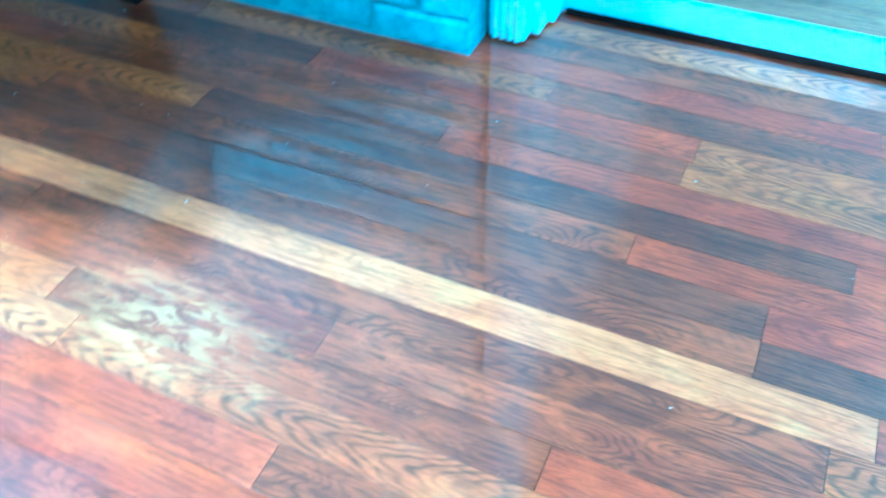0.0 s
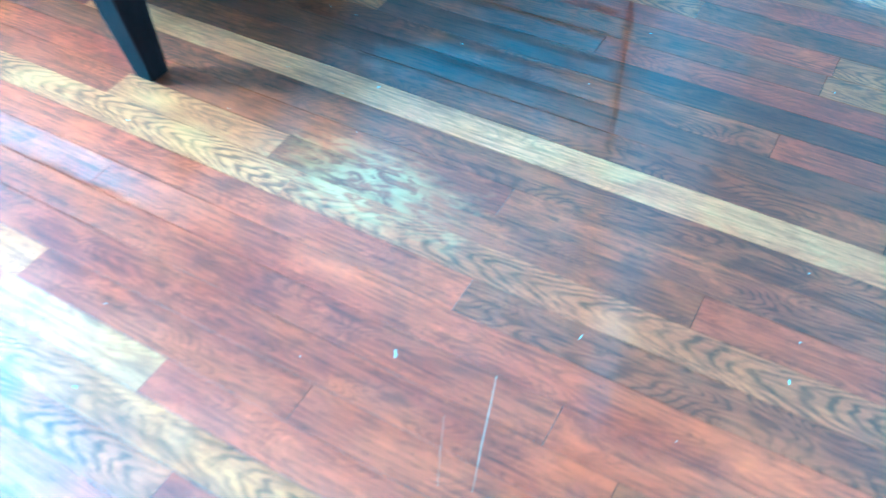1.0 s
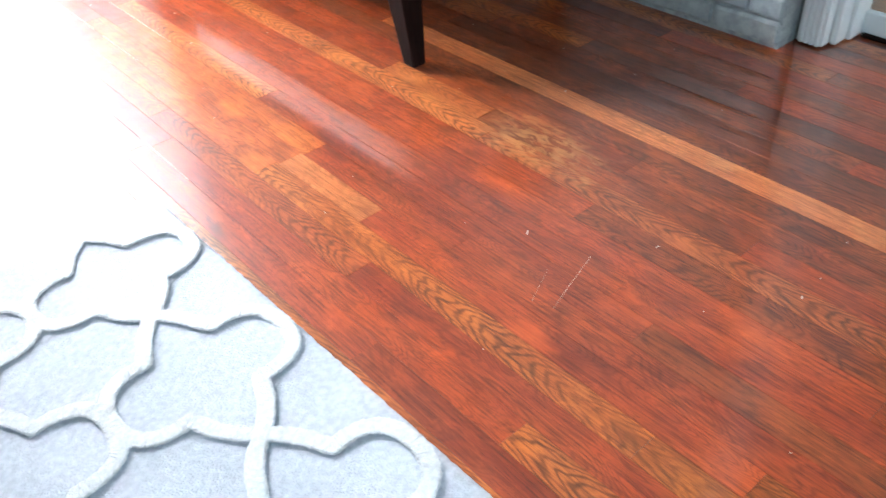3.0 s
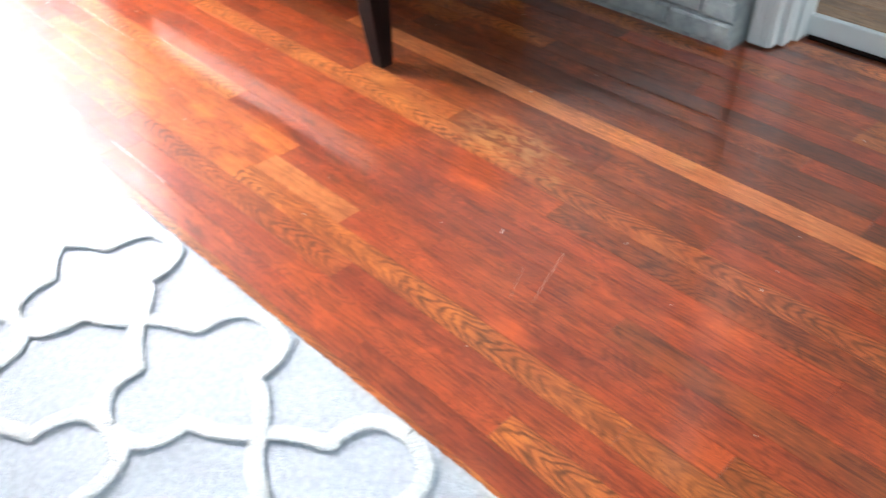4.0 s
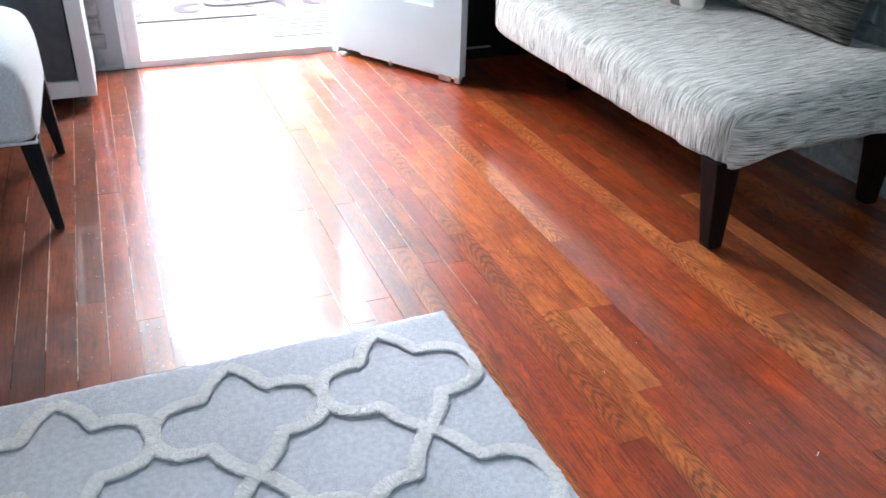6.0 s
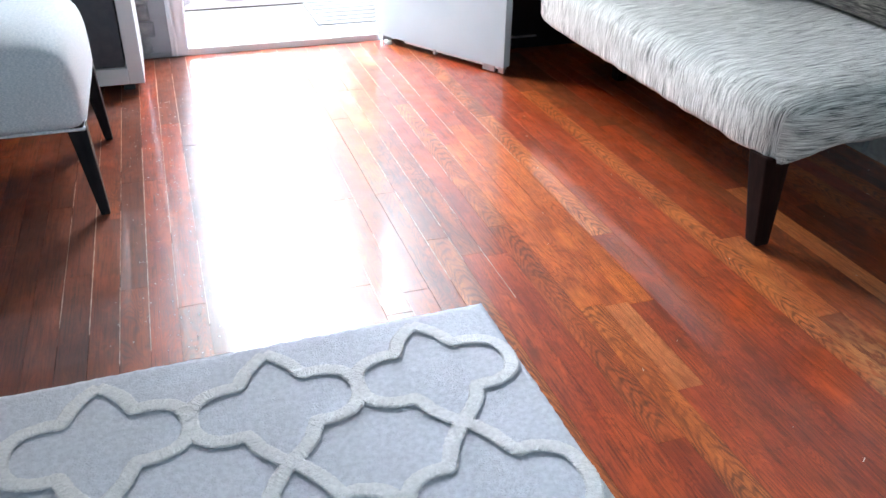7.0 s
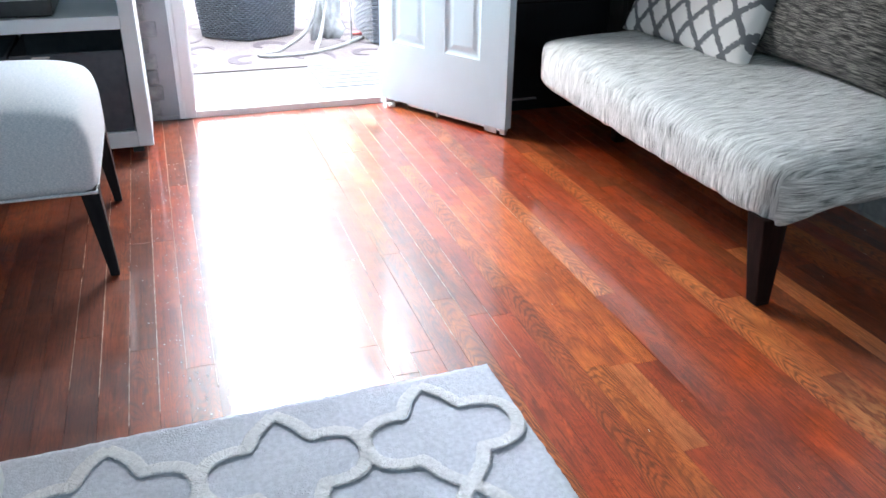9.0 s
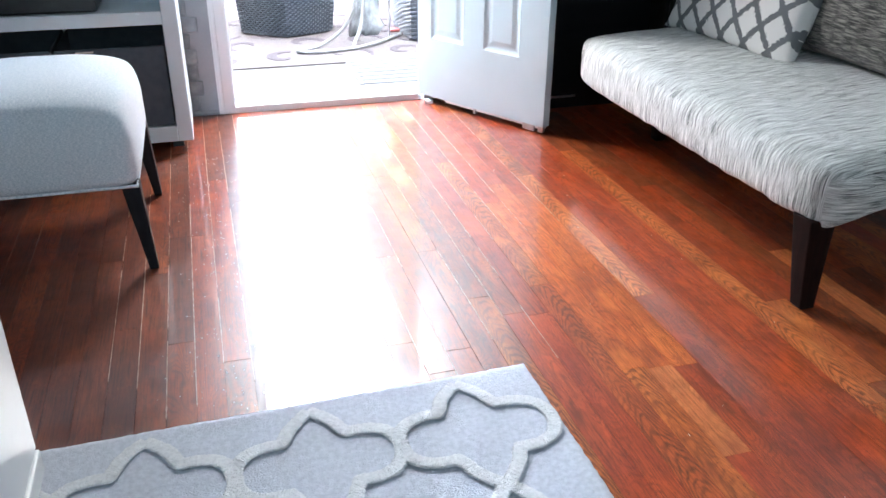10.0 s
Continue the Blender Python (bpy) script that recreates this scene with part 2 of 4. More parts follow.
RUG_PILE = material("rug_pile", (0.58, 0.61, 0.68), 0.95, (0.47, 0.5, 0.57), 90, bump=0.8, bump_scale=260, spec=0.1)
RUG_TUFT = material("rug_tuft", (0.72, 0.73, 0.75), 1.0, (0.6, 0.61, 0.635), 110, bump=0.6, bump_scale=380, spec=0.1)
LEG_WOOD = material("espresso_wood", (0.009, 0.004, 0.0035), 0.65, (0.015, 0.006, 0.005), 12, (6, 6, 1), bump=0.1, bump_scale=60, spec=0.05)
BLACK_WOOD = material("black_leg_wood", (0.006, 0.007, 0.01), 0.45, (0.01, 0.011, 0.014), 12, (6, 6, 1), bump=0.1, bump_scale=60, spec=0.15)
BLACK_LACQUER = material("black_lacquer", (0.008, 0.008, 0.01), 0.22, (0.012, 0.012, 0.014), 10, bump=0.03)
BLACK_PLASTIC = material("black_plastic", (0.012, 0.012, 0.013), 0.4, (0.02, 0.02, 0.022), 30, bump=0.1)
BIN_CLOTH = material("bin_cloth", (0.1, 0.118, 0.14), 0.9, (0.085, 0.1, 0.12), 40, bump=0.6, bump_scale=600, spec=0.2)
STEEL = material("steel", (0.55, 0.56, 0.58), 0.3, None, 30, metal=1.0, bump=0.05)
DECK = material("deck_concrete", (0.108, 0.104, 0.097), 0.8, (0.083, 0.079, 0.073), 5, bump=0.3, bump_scale=60)
MAT_GREY = material("doormat", (0.150, 0.154, 0.161), 0.9, (0.188, 0.188, 0.188), 30, (1, 6, 1), bump=0.8, bump_scale=80)
OUT_RUG = material("outdoor_rug", (0.108, 0.090, 0.086), 0.9, (0.086, 0.072, 0.071), 60, bump=0.5, bump_scale=300)
OUT_SCROLL = material("outdoor_rug_scroll", (0.045, 0.034, 0.039), 0.9, (0.056, 0.044, 0.049), 60, bump=0.5, bump_scale=300)
WICKER = material("grey_wicker", (0.075, 0.090, 0.112), 0.5, (0.045, 0.054, 0.068), 60, bump=0.5, bump_scale=200, random_value=0.15)
WICKER_BROWN = material("brown_wicker", (0.05, 0.035, 0.03), 0.5, (0.03, 0.02, 0.018), 60, bump=0.5)
WHITE_TUBE = material("white_tube", (0.240, 0.240, 0.236), 0.4, (0.192, 0.192, 0.188), 10, bump=0.05)
PLASTIC_BAG = material("clear_film", (0.3, 0.31, 0.32), 0.2, (0.2, 0.205, 0.21), 25, bump=0.6, bump_scale=40)
LIGHT_BLOCK = material("light_block", (0.12, 0.09, 0.07), 0.8, (0.09, 0.07, 0.055), 6, bump=0.3)
LAWN = material("lawn", (0.072, 0.096, 0.040), 0.9, (0.048, 0.072, 0.028), 2, bump=0.6, bump_scale=30)
BARK = material("bark", (0.1, 0.075, 0.055), 0.9, (0.06, 0.045, 0.035), 9, (3, 3, 1), bump=0.8, bump_scale=30)
LEAVES = material("leaves", (0.04, 0.05, 0.024), 0.8, (0.03, 0.038, 0.018), 3, spec=0.1)
LINT = material("lint", (0.75, 0.72, 0.66), 0.8, None, 60)
PINK = material("pink_rubber", (0.4, 0.1, 0.09), 0.5, None, 20)
CHAIR_CLOTH = weave("chair_linen", ((0.46, 0.54, 0.61), (0.56, 0.63, 0.7), (0.7, 0.75, 0.8)), 800, 160, 0.4)
BENCH_CLOTH = weave("bench_cloth", ((0.06, 0.075, 0.075), (0.62, 0.65, 0.63), (0.94, 0.95, 0.93)), 1050, 13, 0.9)
TWEED = weave("dark_tweed", ((0.013, 0.012, 0.011), (0.05, 0.048, 0.045), (0.24, 0.225, 0.2)), 620, 18, 0.8)

# ---- mesh helpers ----


def box(bm, x0, y0, z0, x1, y1, z1, bevel=0.0, seg=2):
    """A box with rounded edges added to bm."""
    m = Matrix.Translation(((x0 + x1) / 2, (y0 + y1) / 2, (z0 + z1) / 2)) @ Matrix.Diagonal((x1 - x0, y1 - y0, z1 - z0, 1))
    made = bmesh.ops.create_cube(bm, size=1, matrix=m)
    if bevel:
        edges = list({e for v in made["verts"] for e in v.link_edges})
        bmesh.ops.bevel(bm, geom=edges, offset=bevel, segments=seg, profile=0.5, affect="EDGES")
    return bm


def taper(bm, low, high, low_size, high_size, bevel=0.004):
    """A square post that tapers from its head to its foot."""
    vs = []
    for (cx, cy, cz), (w, d) in ((low, low_size), (high, high_size)):
        vs.append([bm.verts.new((cx + sx * w / 2, cy + sy * d / 2, cz)) for sx, sy in ((-1, -1), (1, -1), (1, 1), (-1, 1))])
    a, b = vs
    fs = [bm.faces.new(a[::-1]), bm.faces.new(b)] + [bm.faces.new((a[i], a[(i + 1) % 4], b[(i + 1) % 4], b[i])) for i in range(4)]
    edges = list({e for f in fs for e in f.edges})
    bmesh.ops.bevel(bm, geom=edges, offset=bevel, segments=2, profile=0.5, affect="EDGES")
    return bm


def tube(bm, points, r, sides=10, flat=1.0, jitter=0.0, closed=False, square=1.0):
    """A round rod along points; flat squeezes its height."""
    pts = [Vector(p) for p in points]
    rings = []
    for i, p in enumerate(pts):
        if closed:
            d = (pts[(i + 1) % len(pts)] - pts[i - 1]).normalized()
        else:
            d = (pts[min(i + 1, len(pts) - 1)] - pts[max(i - 1, 0)]).normalized()
        side = d.cross(Vector((0, 0, 1)))
        side = side.normalized() if side.length > 1e-4 else Vector((1, 0, 0))
        up = side.cross(d).normalized()
        ring = []
        for k in range(sides):
            a = 2 * math.pi * k / sides
            q = r * (1 + (random.uniform(-jitter, jitter) if jitter else 0))
            ca, sa = math.cos(a), math.sin(a)
            if square < 1:
                ca, sa = math.copysign(abs(ca) ** square, ca), math.copysign(abs(sa) ** square, sa)
            ring.append(bm.verts.new(p + side * ca * q + up * sa * q * flat))
        rings.append(ring)
    n = len(rings)
    for i in range(n if closed else n - 1):
        a, b = rings[i], rings[(i + 1) % n]
        for k in range(sides):
            bm.faces.new((a[k], a[(k + 1) % sides], b[(k + 1) % sides], b[k]))
    if not closed:
        bm.faces.new(rings[0][::-1])
        bm.faces.new(rings[-1])
    return bm


def mesh_of(name, bm, mat, smooth=False):
    bmesh.ops.recalc_face_normals(bm, faces=bm.faces)
    me = bpy.data.meshes.new(name)
    bm.to_mesh(me)
    bm.free()
    for one in (mat if isinstance(mat, (list, tuple)) else [mat]):
        me.materials.append(one)
    if smooth:
        for p in me.polygons:
            p.use_smooth = True
    return me


def part(name, bm, mat, parent=None, label="", smooth=False):
    """Links a bmesh as one mesh object under a thing or a part."""
    ob = new(name, mesh_of(name, bm, mat, smooth))
    if parent:
        ob.parent = parent
        ob.matrix_parent_inverse = parent.matrix_world.inverted()
    if label:
        tagged(ob, label)
    return ob


def thing(name, place, label, category, group="", kind=""):
    ob = new(name)
    ob.empty_display_size = 0.1
    ob.location = place
    bpy.context.view_layer.update()
    return tagged(ob, label, category, group, kind)


def structure(name, bm, mat, label, category="wall", smooth=False):
    return tagged(part(name, bm, mat, None, "", smooth), label, category, "", "structure")


def B(*a, **k):
    return box(bmesh.new(), *a, **k)


def soft_block(nx, ny, nz, shape):
    """A closed grid block in the unit cube -1..1, each point moved by shape(x, y, z); with a UV layer left to fill in."""
    bm = bmesh.new()
    cache = {}

    def vert(i, j, k):
        key = (i, j, k)
        if key not in cache:
            cache[key] = bm.verts.new(shape(2 * i / nx - 1, 2 * j / ny - 1, 2 * k / nz - 1))
        return cache[key]

    for i in range(nx):
        for j in range(ny):
            for k in (0, nz):
                bm.faces.new([vert(i, j, k), vert(i + 1, j, k), vert(i + 1, j + 1, k), vert(i, j + 1, k)])
    for i in range(nx):
        for k in range(nz):
            for j in (0, ny):
                bm.faces.new([vert(i, j, k), vert(i + 1, j, k), vert(i + 1, j, k + 1), vert(i, j, k + 1)])
    for j in range(ny):
        for k in range(nz):
            for i in (0, nx):
                bm.faces.new([vert(i, j, k), vert(i, j + 1, k), vert(i, j + 1, k + 1), vert(i, j, k + 1)])
    bmesh.ops.recalc_face_normals(bm, faces=bm.faces)
    return bm


def lay_uv(bm, rule):
    """UV in metres from rule(place, normal of the face)."""
    layer = bm.loops.layers.uv.new("UVMap")
    for f in bm.faces:
        for lp in f.loops:
            lp[layer].uv = rule(lp.vert.co, f.normal)


def rounded(v, p):
    """Pushes a point of the unit cube towards a rounded block; p: the higher the squarer."""
    s = (abs(v[0]) ** p + abs(v[1]) ** p + abs(v[2]) ** p) ** (1 / p)
    big = max(abs(c) for c in v)
    return tuple(c * (big / s if s else 1) for c in v)


# ---- the room ----
WALL_Y, BRICK_X = 2.52, 1.148
structure("ground", B(-60, 2.75, -0.4, 60, 400, -0.08), LAWN, "flat green lawn beyond the patio", "ground")
structure("patio", B(-4, 2.66, -0.2, 5, 7.4, -0.03, bevel=0.004), DECK, "pale concrete patio slab outside the door", "patio")
structure("subfloor", B(-3.1, -3.2, -0.16, 1.4, WALL_Y + 0.02, -0.02), UNDERFLOOR, "dark floor base under the boards", "floor")
structure("ceiling", B(-3.3, -3.4, 2.5, 3.7, 2.78, 2.65), WALL_PAINT, "plain white ceiling", "ceiling")

# unseen side walls, added to keep low skylight off the bench and floor
structure("light_block_west", B(-1.75, 2.76, -0.2, -1.6, 7.4, 2.2), LIGHT_BLOCK, "plain brown unseen wall added beside the patio to block skylight", "wall")
structure("light_block_east", B(1.35, 2.76, -0.2, 1.5, 7.4, 2.2), LIGHT_BLOCK, "plain brown unseen wall added beside the patio to block skylight", "wall")

# unseen end wall, added to cut horizon light reaching under the bench
structure("light_block_north", B(-1.75, 7.4, -0.2, 1.5, 7.55, 1.45), LIGHT_BLOCK, "low brown unseen wall added at the patio end to block skylight", "wall")


# tall leafy tree added out of view, shaping the sky glare mirrored in the varnish
def glare_mask_tree(x, y, crown_z, rx, rz):
    ob = thing("tree", (x, y, -0.08), "tall leafy green tree, unseen, added beyond the patio to cut the floor glare", "tree")
    bm = bmesh.new()
    rings = [(0.0, 0.0, -0.1, 0.3), (0.05, 0.0, 1.2, 0.24), (-0.04, 0.06, 3.0, 0.19), (0.02, 0.0, 5.2, 0.13), (0.06, 0.03, 8.2, 0.05)]
    made = [[bm.verts.new((x + dx + r * math.cos(k * math.pi / 5), y + dy + r * math.sin(k * math.pi / 5), z)) for k in range(10)] for dx, dy, z, r in rings]
    for p, q in zip(made, made[1:]):
        for k in range(10):
            bm.faces.new((p[k], p[(k + 1) % 10], q[(k + 1) % 10], q[k]))
    for k in range(9):
        turn, z = k * 2.4, 1.8 + 0.6 * k
        reach = rx * (0.75 - 0.04 * k)
        tube(bm, [(x + reach * t * math.cos(turn), y + reach * t * math.sin(turn), z + 1.3 * t ** 0.8) for t in (0.0, 0.35, 0.7, 1.0)], 0.06 - 0.003 * k, 6)
    part("trunk", bm, BARK, ob, "", True)
    verts, faces = [], []
    for _ in range(26000):
        u, v, w = (random.gauss(0, 1) for _ in range(3))
        n = math.sqrt(u * u + v * v + w * w)
        q = random.uniform(0.2, 1.0) ** 0.5 * (0.94 + 0.1 * noise.noise((u / n * 3, v / n * 3, w / n * 4)))
        c = Vector((x + rx * q * u / n, y + rx * q * v / n, crown_z + rz * q * w / n))
        if c.z < 1.2:
            continue
        size = random.uniform(0.2, 0.38)
        m = Matrix.Rotation(random.uniform(0, 6.28), 3, "Z") @ Matrix.Rotation(random.uniform(-1.2, 1.2), 3, "X")
        k = len(verts)
        verts += [tuple(c + m @ Vector(p) * size) for p in ((-1, 0, 0), (0, -0.5, 0.12), (1, 0, 0), (0, 0.5, 0.12))]
        faces.append((k, k + 1, k + 2, k + 3))
    me = bpy.data.meshes.new("crown")
    me.from_pydata(verts, [], faces)
    me.materials.append(LEAVES)
    crown = new("crown", me)
    crown.parent = ob
    crown.matrix_parent_inverse = ob.matrix_world.inverted()
    tagged(crown, kind="stuff")
    return ob


glare_mask_tree(3.85, 12.5, 2.6, 3.6, 7.6)

# far wall with the doorway
DOOR_L, DOOR_R, DOOR_H = -0.85, -0.03, 2.04
structure("wall_north", B(-3.1, WALL_Y, -0.1, DOOR_L - 0.03, 2.74, 2.5), GREY_PLASTER, "grey plastered wall beside the doorway", "wall")
structure("wall_north_lintel", B(DOOR_L - 0.03, WALL_Y, DOOR_H + 0.03, DOOR_R + 0.1, 2.74, 2.5), GREY_PLASTER, "grey plastered wall over the doorway", "wall")
north_east = B(DOOR_R + 0.055, WALL_Y, -0.1, 1.4, 2.56, 2.5)
box(north_east, DOOR_R + 0.1, 2.56, -0.1, 1.4, 2.74, 2.5)
structure("wall_north_east", north_east, WHITE_PAINT, "white painted wall behind the open door", "wall")
# unseen west wall; high opening and its panel added behind a fill lamp
wall_w = thing("wall_west", (-3.1, 0, 0), "unseen plain painted wall with an added high blanked opening", "wall", kind="structure")
part("pier", B(-3.3, -3.2, -0.1, -3.1, -1.6, 2.5), WALL_PAINT, wall_w)
part("pier", B(-3.3, 0.2, -0.1, -3.1, 2.74, 2.5), WALL_PAINT, wall_w)
part("breast", B(-3.3, -1.6, -0.1, -3.1, 0.2, 1.45), WALL_PAINT, wall_w)
part("head", B(-3.3, -1.6, 2.35, -3.1, 0.2, 2.5), WALL_PAINT, wall_w)
part("blank_panel", B(-3.26, -1.6, 1.45, -3.24, 0.2, 2.35), WALL_PAINT, wall_w)
# unseen back wall; its blanked openings are added behind the fill lamps
back = thing("wall_south", (0, -2.6, 0), "unseen plain painted wall with two added wide blanked openings", "wall", kind="structure")
part("pier", B(-3.3, -2.8, -0.1, -2.05, -2.6, 2.5), WALL_PAINT, back)
part("pier", B(0.25, -2.8, -0.1, 1.7, -2.6, 2.5), WALL_PAINT, back)
part("pier", B(3.3, -2.8, -0.1, 3.7, -2.6, 2.5), WALL_PAINT, back)
part("breast", B(1.7, -2.8, -0.1, 3.3, -2.6, 0.8), WALL_PAINT, back)
part("head", B(1.7, -2.8, 2.2, 3.3, -2.6, 2.5), WALL_PAINT, back)
part("blank_panel", B(1.7, -2.76, 0.8, 3.3, -2.74, 2.2), WALL_PAINT, back)
part("breast", B(-2.05, -2.8, -0.1, 0.25, -2.6, 0.85), WALL_PAINT, back)
part("head", B(-2.05, -2.8, 2.35, 0.25, -2.6, 2.5), WALL_PAINT, back)
part("blank_panel", B(-2.05, -2.76, 0.85, 0.25, -2.74, 2.35), WALL_PAINT, back)

# door frame
frame_n = thing("door_frame", (-0.44, WALL_Y, 0), "white painted door casing and jambs round the open doorway", "door frame", kind="structure")


def casing_profile(x0, x1, y, z0, z1, out):
    bm = B(x0, y - 0.016, z0, x1, y, z1, bevel=0.003)
    box(bm, x0 + 0.012 if out < 0 else x1 - 0.024, y - 0.024, z0, x0 + 0.024 if out < 0 else x1 - 0.012, y - 0.0155, z1, bevel=0.003)
    return bm


part("casing", casing_profile(DOOR_L - 0.065, DOOR_L + 0.004, WALL_Y - 0.002, 0.002, 2.1, -1), WHITE_PAINT, frame_n)
part("casing", casing_profile(DOOR_R + 0.022, DOOR_R + 0.09, WALL_Y - 0.002, 0.002, 2.1, 1), WHITE_PAINT, frame_n)
part("head_casing", B(DOOR_L - 0.065, WALL_Y - 0.018, DOOR_H, DOOR_R + 0.065, WALL_Y - 0.002, DOOR_H + 0.07, bevel=0.003), WHITE_PAINT, frame_n)
part("jamb", B(DOOR_L - 0.03, WALL_Y, -0.02, DOOR_L, 2.745, DOOR_H, bevel=0.002), WHITE_PAINT, frame_n)
part("jamb", B(DOOR_R + 0.025, WALL_Y, -0.02, DOOR_R + 0.055, 2.562, DOOR_H, bevel=0.002), WHITE_PAINT, frame_n)
part("head_jamb", B(DOOR_L - 0.03, WALL_Y, DOOR_H, DOOR_R + 0.1, 2.745, DOOR_H + 0.03), WHITE_PAINT, frame_n)
part("stop", B(DOOR_L, 2.6, 0, DOOR_L + 0.012, 2.64, DOOR_H, bevel=0.002), WHITE_PAINT, frame_n)
sill = B(DOOR_L, WALL_Y - 0.012, -0.02, DOOR_R, 2.6, 0.03, bevel=0.006)
box(sill, DOOR_L, 2.6, -0.03, DOOR_R + 0.1, 2.76, 0.012, bevel=0.004)
part("threshold", sill, WHITE_PAINT, frame_n, "worn white threshold")

# ---- open door ----
door = thing("door_1", (DOOR_R, WALL_Y - 0.03, 0), "white six-panel door standing open into the room", "door", kind="structure")


def open_door():
    w, h, t, z0 = 0.708, 2.0, 0.04, 0.032
    panels = [(0.075, 0.275, 0.285, 0.86), (0.375, 0.575, 0.285, 0.86), (0.075, 0.275, 1.0, 1.58), (0.375, 0.575, 1.0, 1.58), (0.075, 0.275, 1.7, 1.9), (0.375, 0.575, 1.7, 1.9)]
    bm = bmesh.new()
    # stiles and rails round sunk fields
    for u0, u1 in ((0, 0.075), (0.275, 0.375), (0.575, w)):
        box(bm, u0, 0, z0, u1, t, h)
    for u0, u1 in ((0.075, 0.275), (0.375, 0.575)):
        for a, b in ((z0, 0.285), (0.86, 1.0), (1.58, 1.7), (1.9, h)):
            box(bm, u0, 0, a, u1, t, b)
    obs = [("leaf", bm, DOOR_PAINT)]
    for u0, u1, a, b in panels:
        bm = bmesh.new()
        box(bm, u0, 0.012, a, u1, t - 0.012, b)
        # sloped moulding and raised field on both faces
        for face, s in ((0.001, 1), (t - 0.001, -1)):
            rings = []
            for inset, depth in ((0.0, 0.0), (0.006, -0.001), (0.014, 0.004), (0.024, 0.0065), (0.034, 0.006), (0.05, 0.002)):
                y = face + s * depth
                rings.append([bm.verts.new(p) for p in ((u0 + inset, y, a + inset), (u1 - inset, y, a + inset), (u1 - inset, y, b - inset), (u0 + inset, y, b - inset))])
            for r0, r1 in zip(rings, rings[1:]):
                for i in range(4):
                    bm.faces.new((r0[i], r0[(i + 1) % 4], r1[(i + 1) % 4], r1[i]))
            bm.faces.new(rings[-1])
        obs.append(("panel", bm, DOOR_PAINT))
    bm = bmesh.new()
    box(bm, 0.16, 0.008, 0.02, 0.7, 0.032, z0)
    obs.append(("sweep", bm, WHITE_PAINT))
    bm = bmesh.new()
    box(bm, 0.33, 0.004, 0.008, 0.342, 0.02, z0)
    box(bm, 0.6, 0.004, 0.006, 0.66, 0.014, z0)
    box(bm, 0.68, 0.004, 0.008, 0.705, 0.018, z0)
    obs.append(("sweep_clip", bm, STEEL))
    for z in (0.2, 1.0, 1.8):
        bm = tube(bmesh.new(), [(-0.006, 0.006, z - 0.045), (-0.006, 0.006, z + 0.045)], 0.006)
        obs.append(("hinge", bm, STEEL))
    bm = tube(bmesh.new(), [(0.65, -0.001, 0.96), (0.65, -0.035, 0.96)], 0.014)
    bmesh.ops.create_uvsphere(bm, u_segments=16, v_segments=10, radius=0.027, matrix=Matrix.Translation((0.65, -0.05, 0.96)))
    obs.append(("knob", bm, STEEL))
    turn = Matrix.Translation((DOOR_R - 0.004, WALL_Y - 0.02, 0)) @ Matrix.Rotation(math.atan2(-0.63, 0.37), 4, "Z")
    for name, bm, mat in obs:
        bm.transform(turn)
        part(name, bm, mat, door, "", name in ("knob", "hinge"))


open_door()
stop = thing("door_stop", (-0.0, 2.44, 0), "small white floor door stop by the hinge", "door stop")
part("dome", tube(bmesh.new(), [(0.0, 2.44, 0.001), (0.0, 2.44, 0.008), (0.0, 2.44, 0.016)], 0.018, 12), WHITE_PAINT, stop, "", True)

# ---- right side: opening to the next room ----
case_e = thing("door_casing_east", (1.24, -0.24, 0), "white fluted wide casing beside the painted brick", "casing", kind="structure")
bm = B(1.232, -0.272, 0.006, 1.4, -0.2, 2.1, bevel=0.003)
for i in range(4):
    y = -0.212 - i * 0.015
    tube(bm, [(1.233, y, 0.006), (1.233, y, 2.1)], 0.0065, 8)
part("fluted_board", bm, WHITE_PAINT, case_e)
bm = B(1.268, -0.29, 0.004, 1.4, -0.272, 2.1, bevel=0.004)
box(bm, 1.32, -0.302, 0.004, 1.4, -0.289, 2.1, bevel=0.003)
part("jamb_board", bm, WHITE_PAINT, case_e)
structure("step_riser", B(1.378, -2.4, -0.02, 1.4, -0.3, 0.066, bevel=0.004), WHITE_PAINT, "white painted riser of a low step", "step")
structure("quarter_round", tube(bmesh.new(), [(1.372, -2.4, 0.005), (1.372, -0.31, 0.005)], 0.007, 8), LEG_WOOD, "dark shoe moulding along the riser", "moulding")
structure("wall_east_head", B(1.38, -2.4, 2.1, 1.5, -0.2, 2.5), WALL_PAINT, "plain painted wall over the wide opening", "wall")
structure("wall_east_south", B(1.38, -3.2, -0.1, 1.5, -2.4, 2.5), WALL_PAINT, "plain painted wall", "wall")
structure("next_room_wall_north", B(1.4, -0.19, -0.1, 3.7, -0.05, 2.5), WALL_PAINT, "plain painted wall of the next room", "wall")
structure("next_room_wall_east", B(3.5, -2.8, -0.1, 3.7, -0.05, 2.5), WALL_PAINT, "plain painted wall of the next room", "wall")

# chimney breast core behind the bricks
structure("wall_east", B(BRICK_X + 0.012, -0.19, -0.1, 1.4, WALL_Y, 2.5), MORTAR, "grey painted mortar of the brick wall", "wall")

# ---- rug ----
rug = thing("rug", (-1.3, -0.6, 0), "pale grey-blue rug with raised white trellis pattern", "rug")
RUG_X1, RUG_Y1, RUG_X0, RUG_Y0 = -0.333, 0.392, -2.3, -2.0


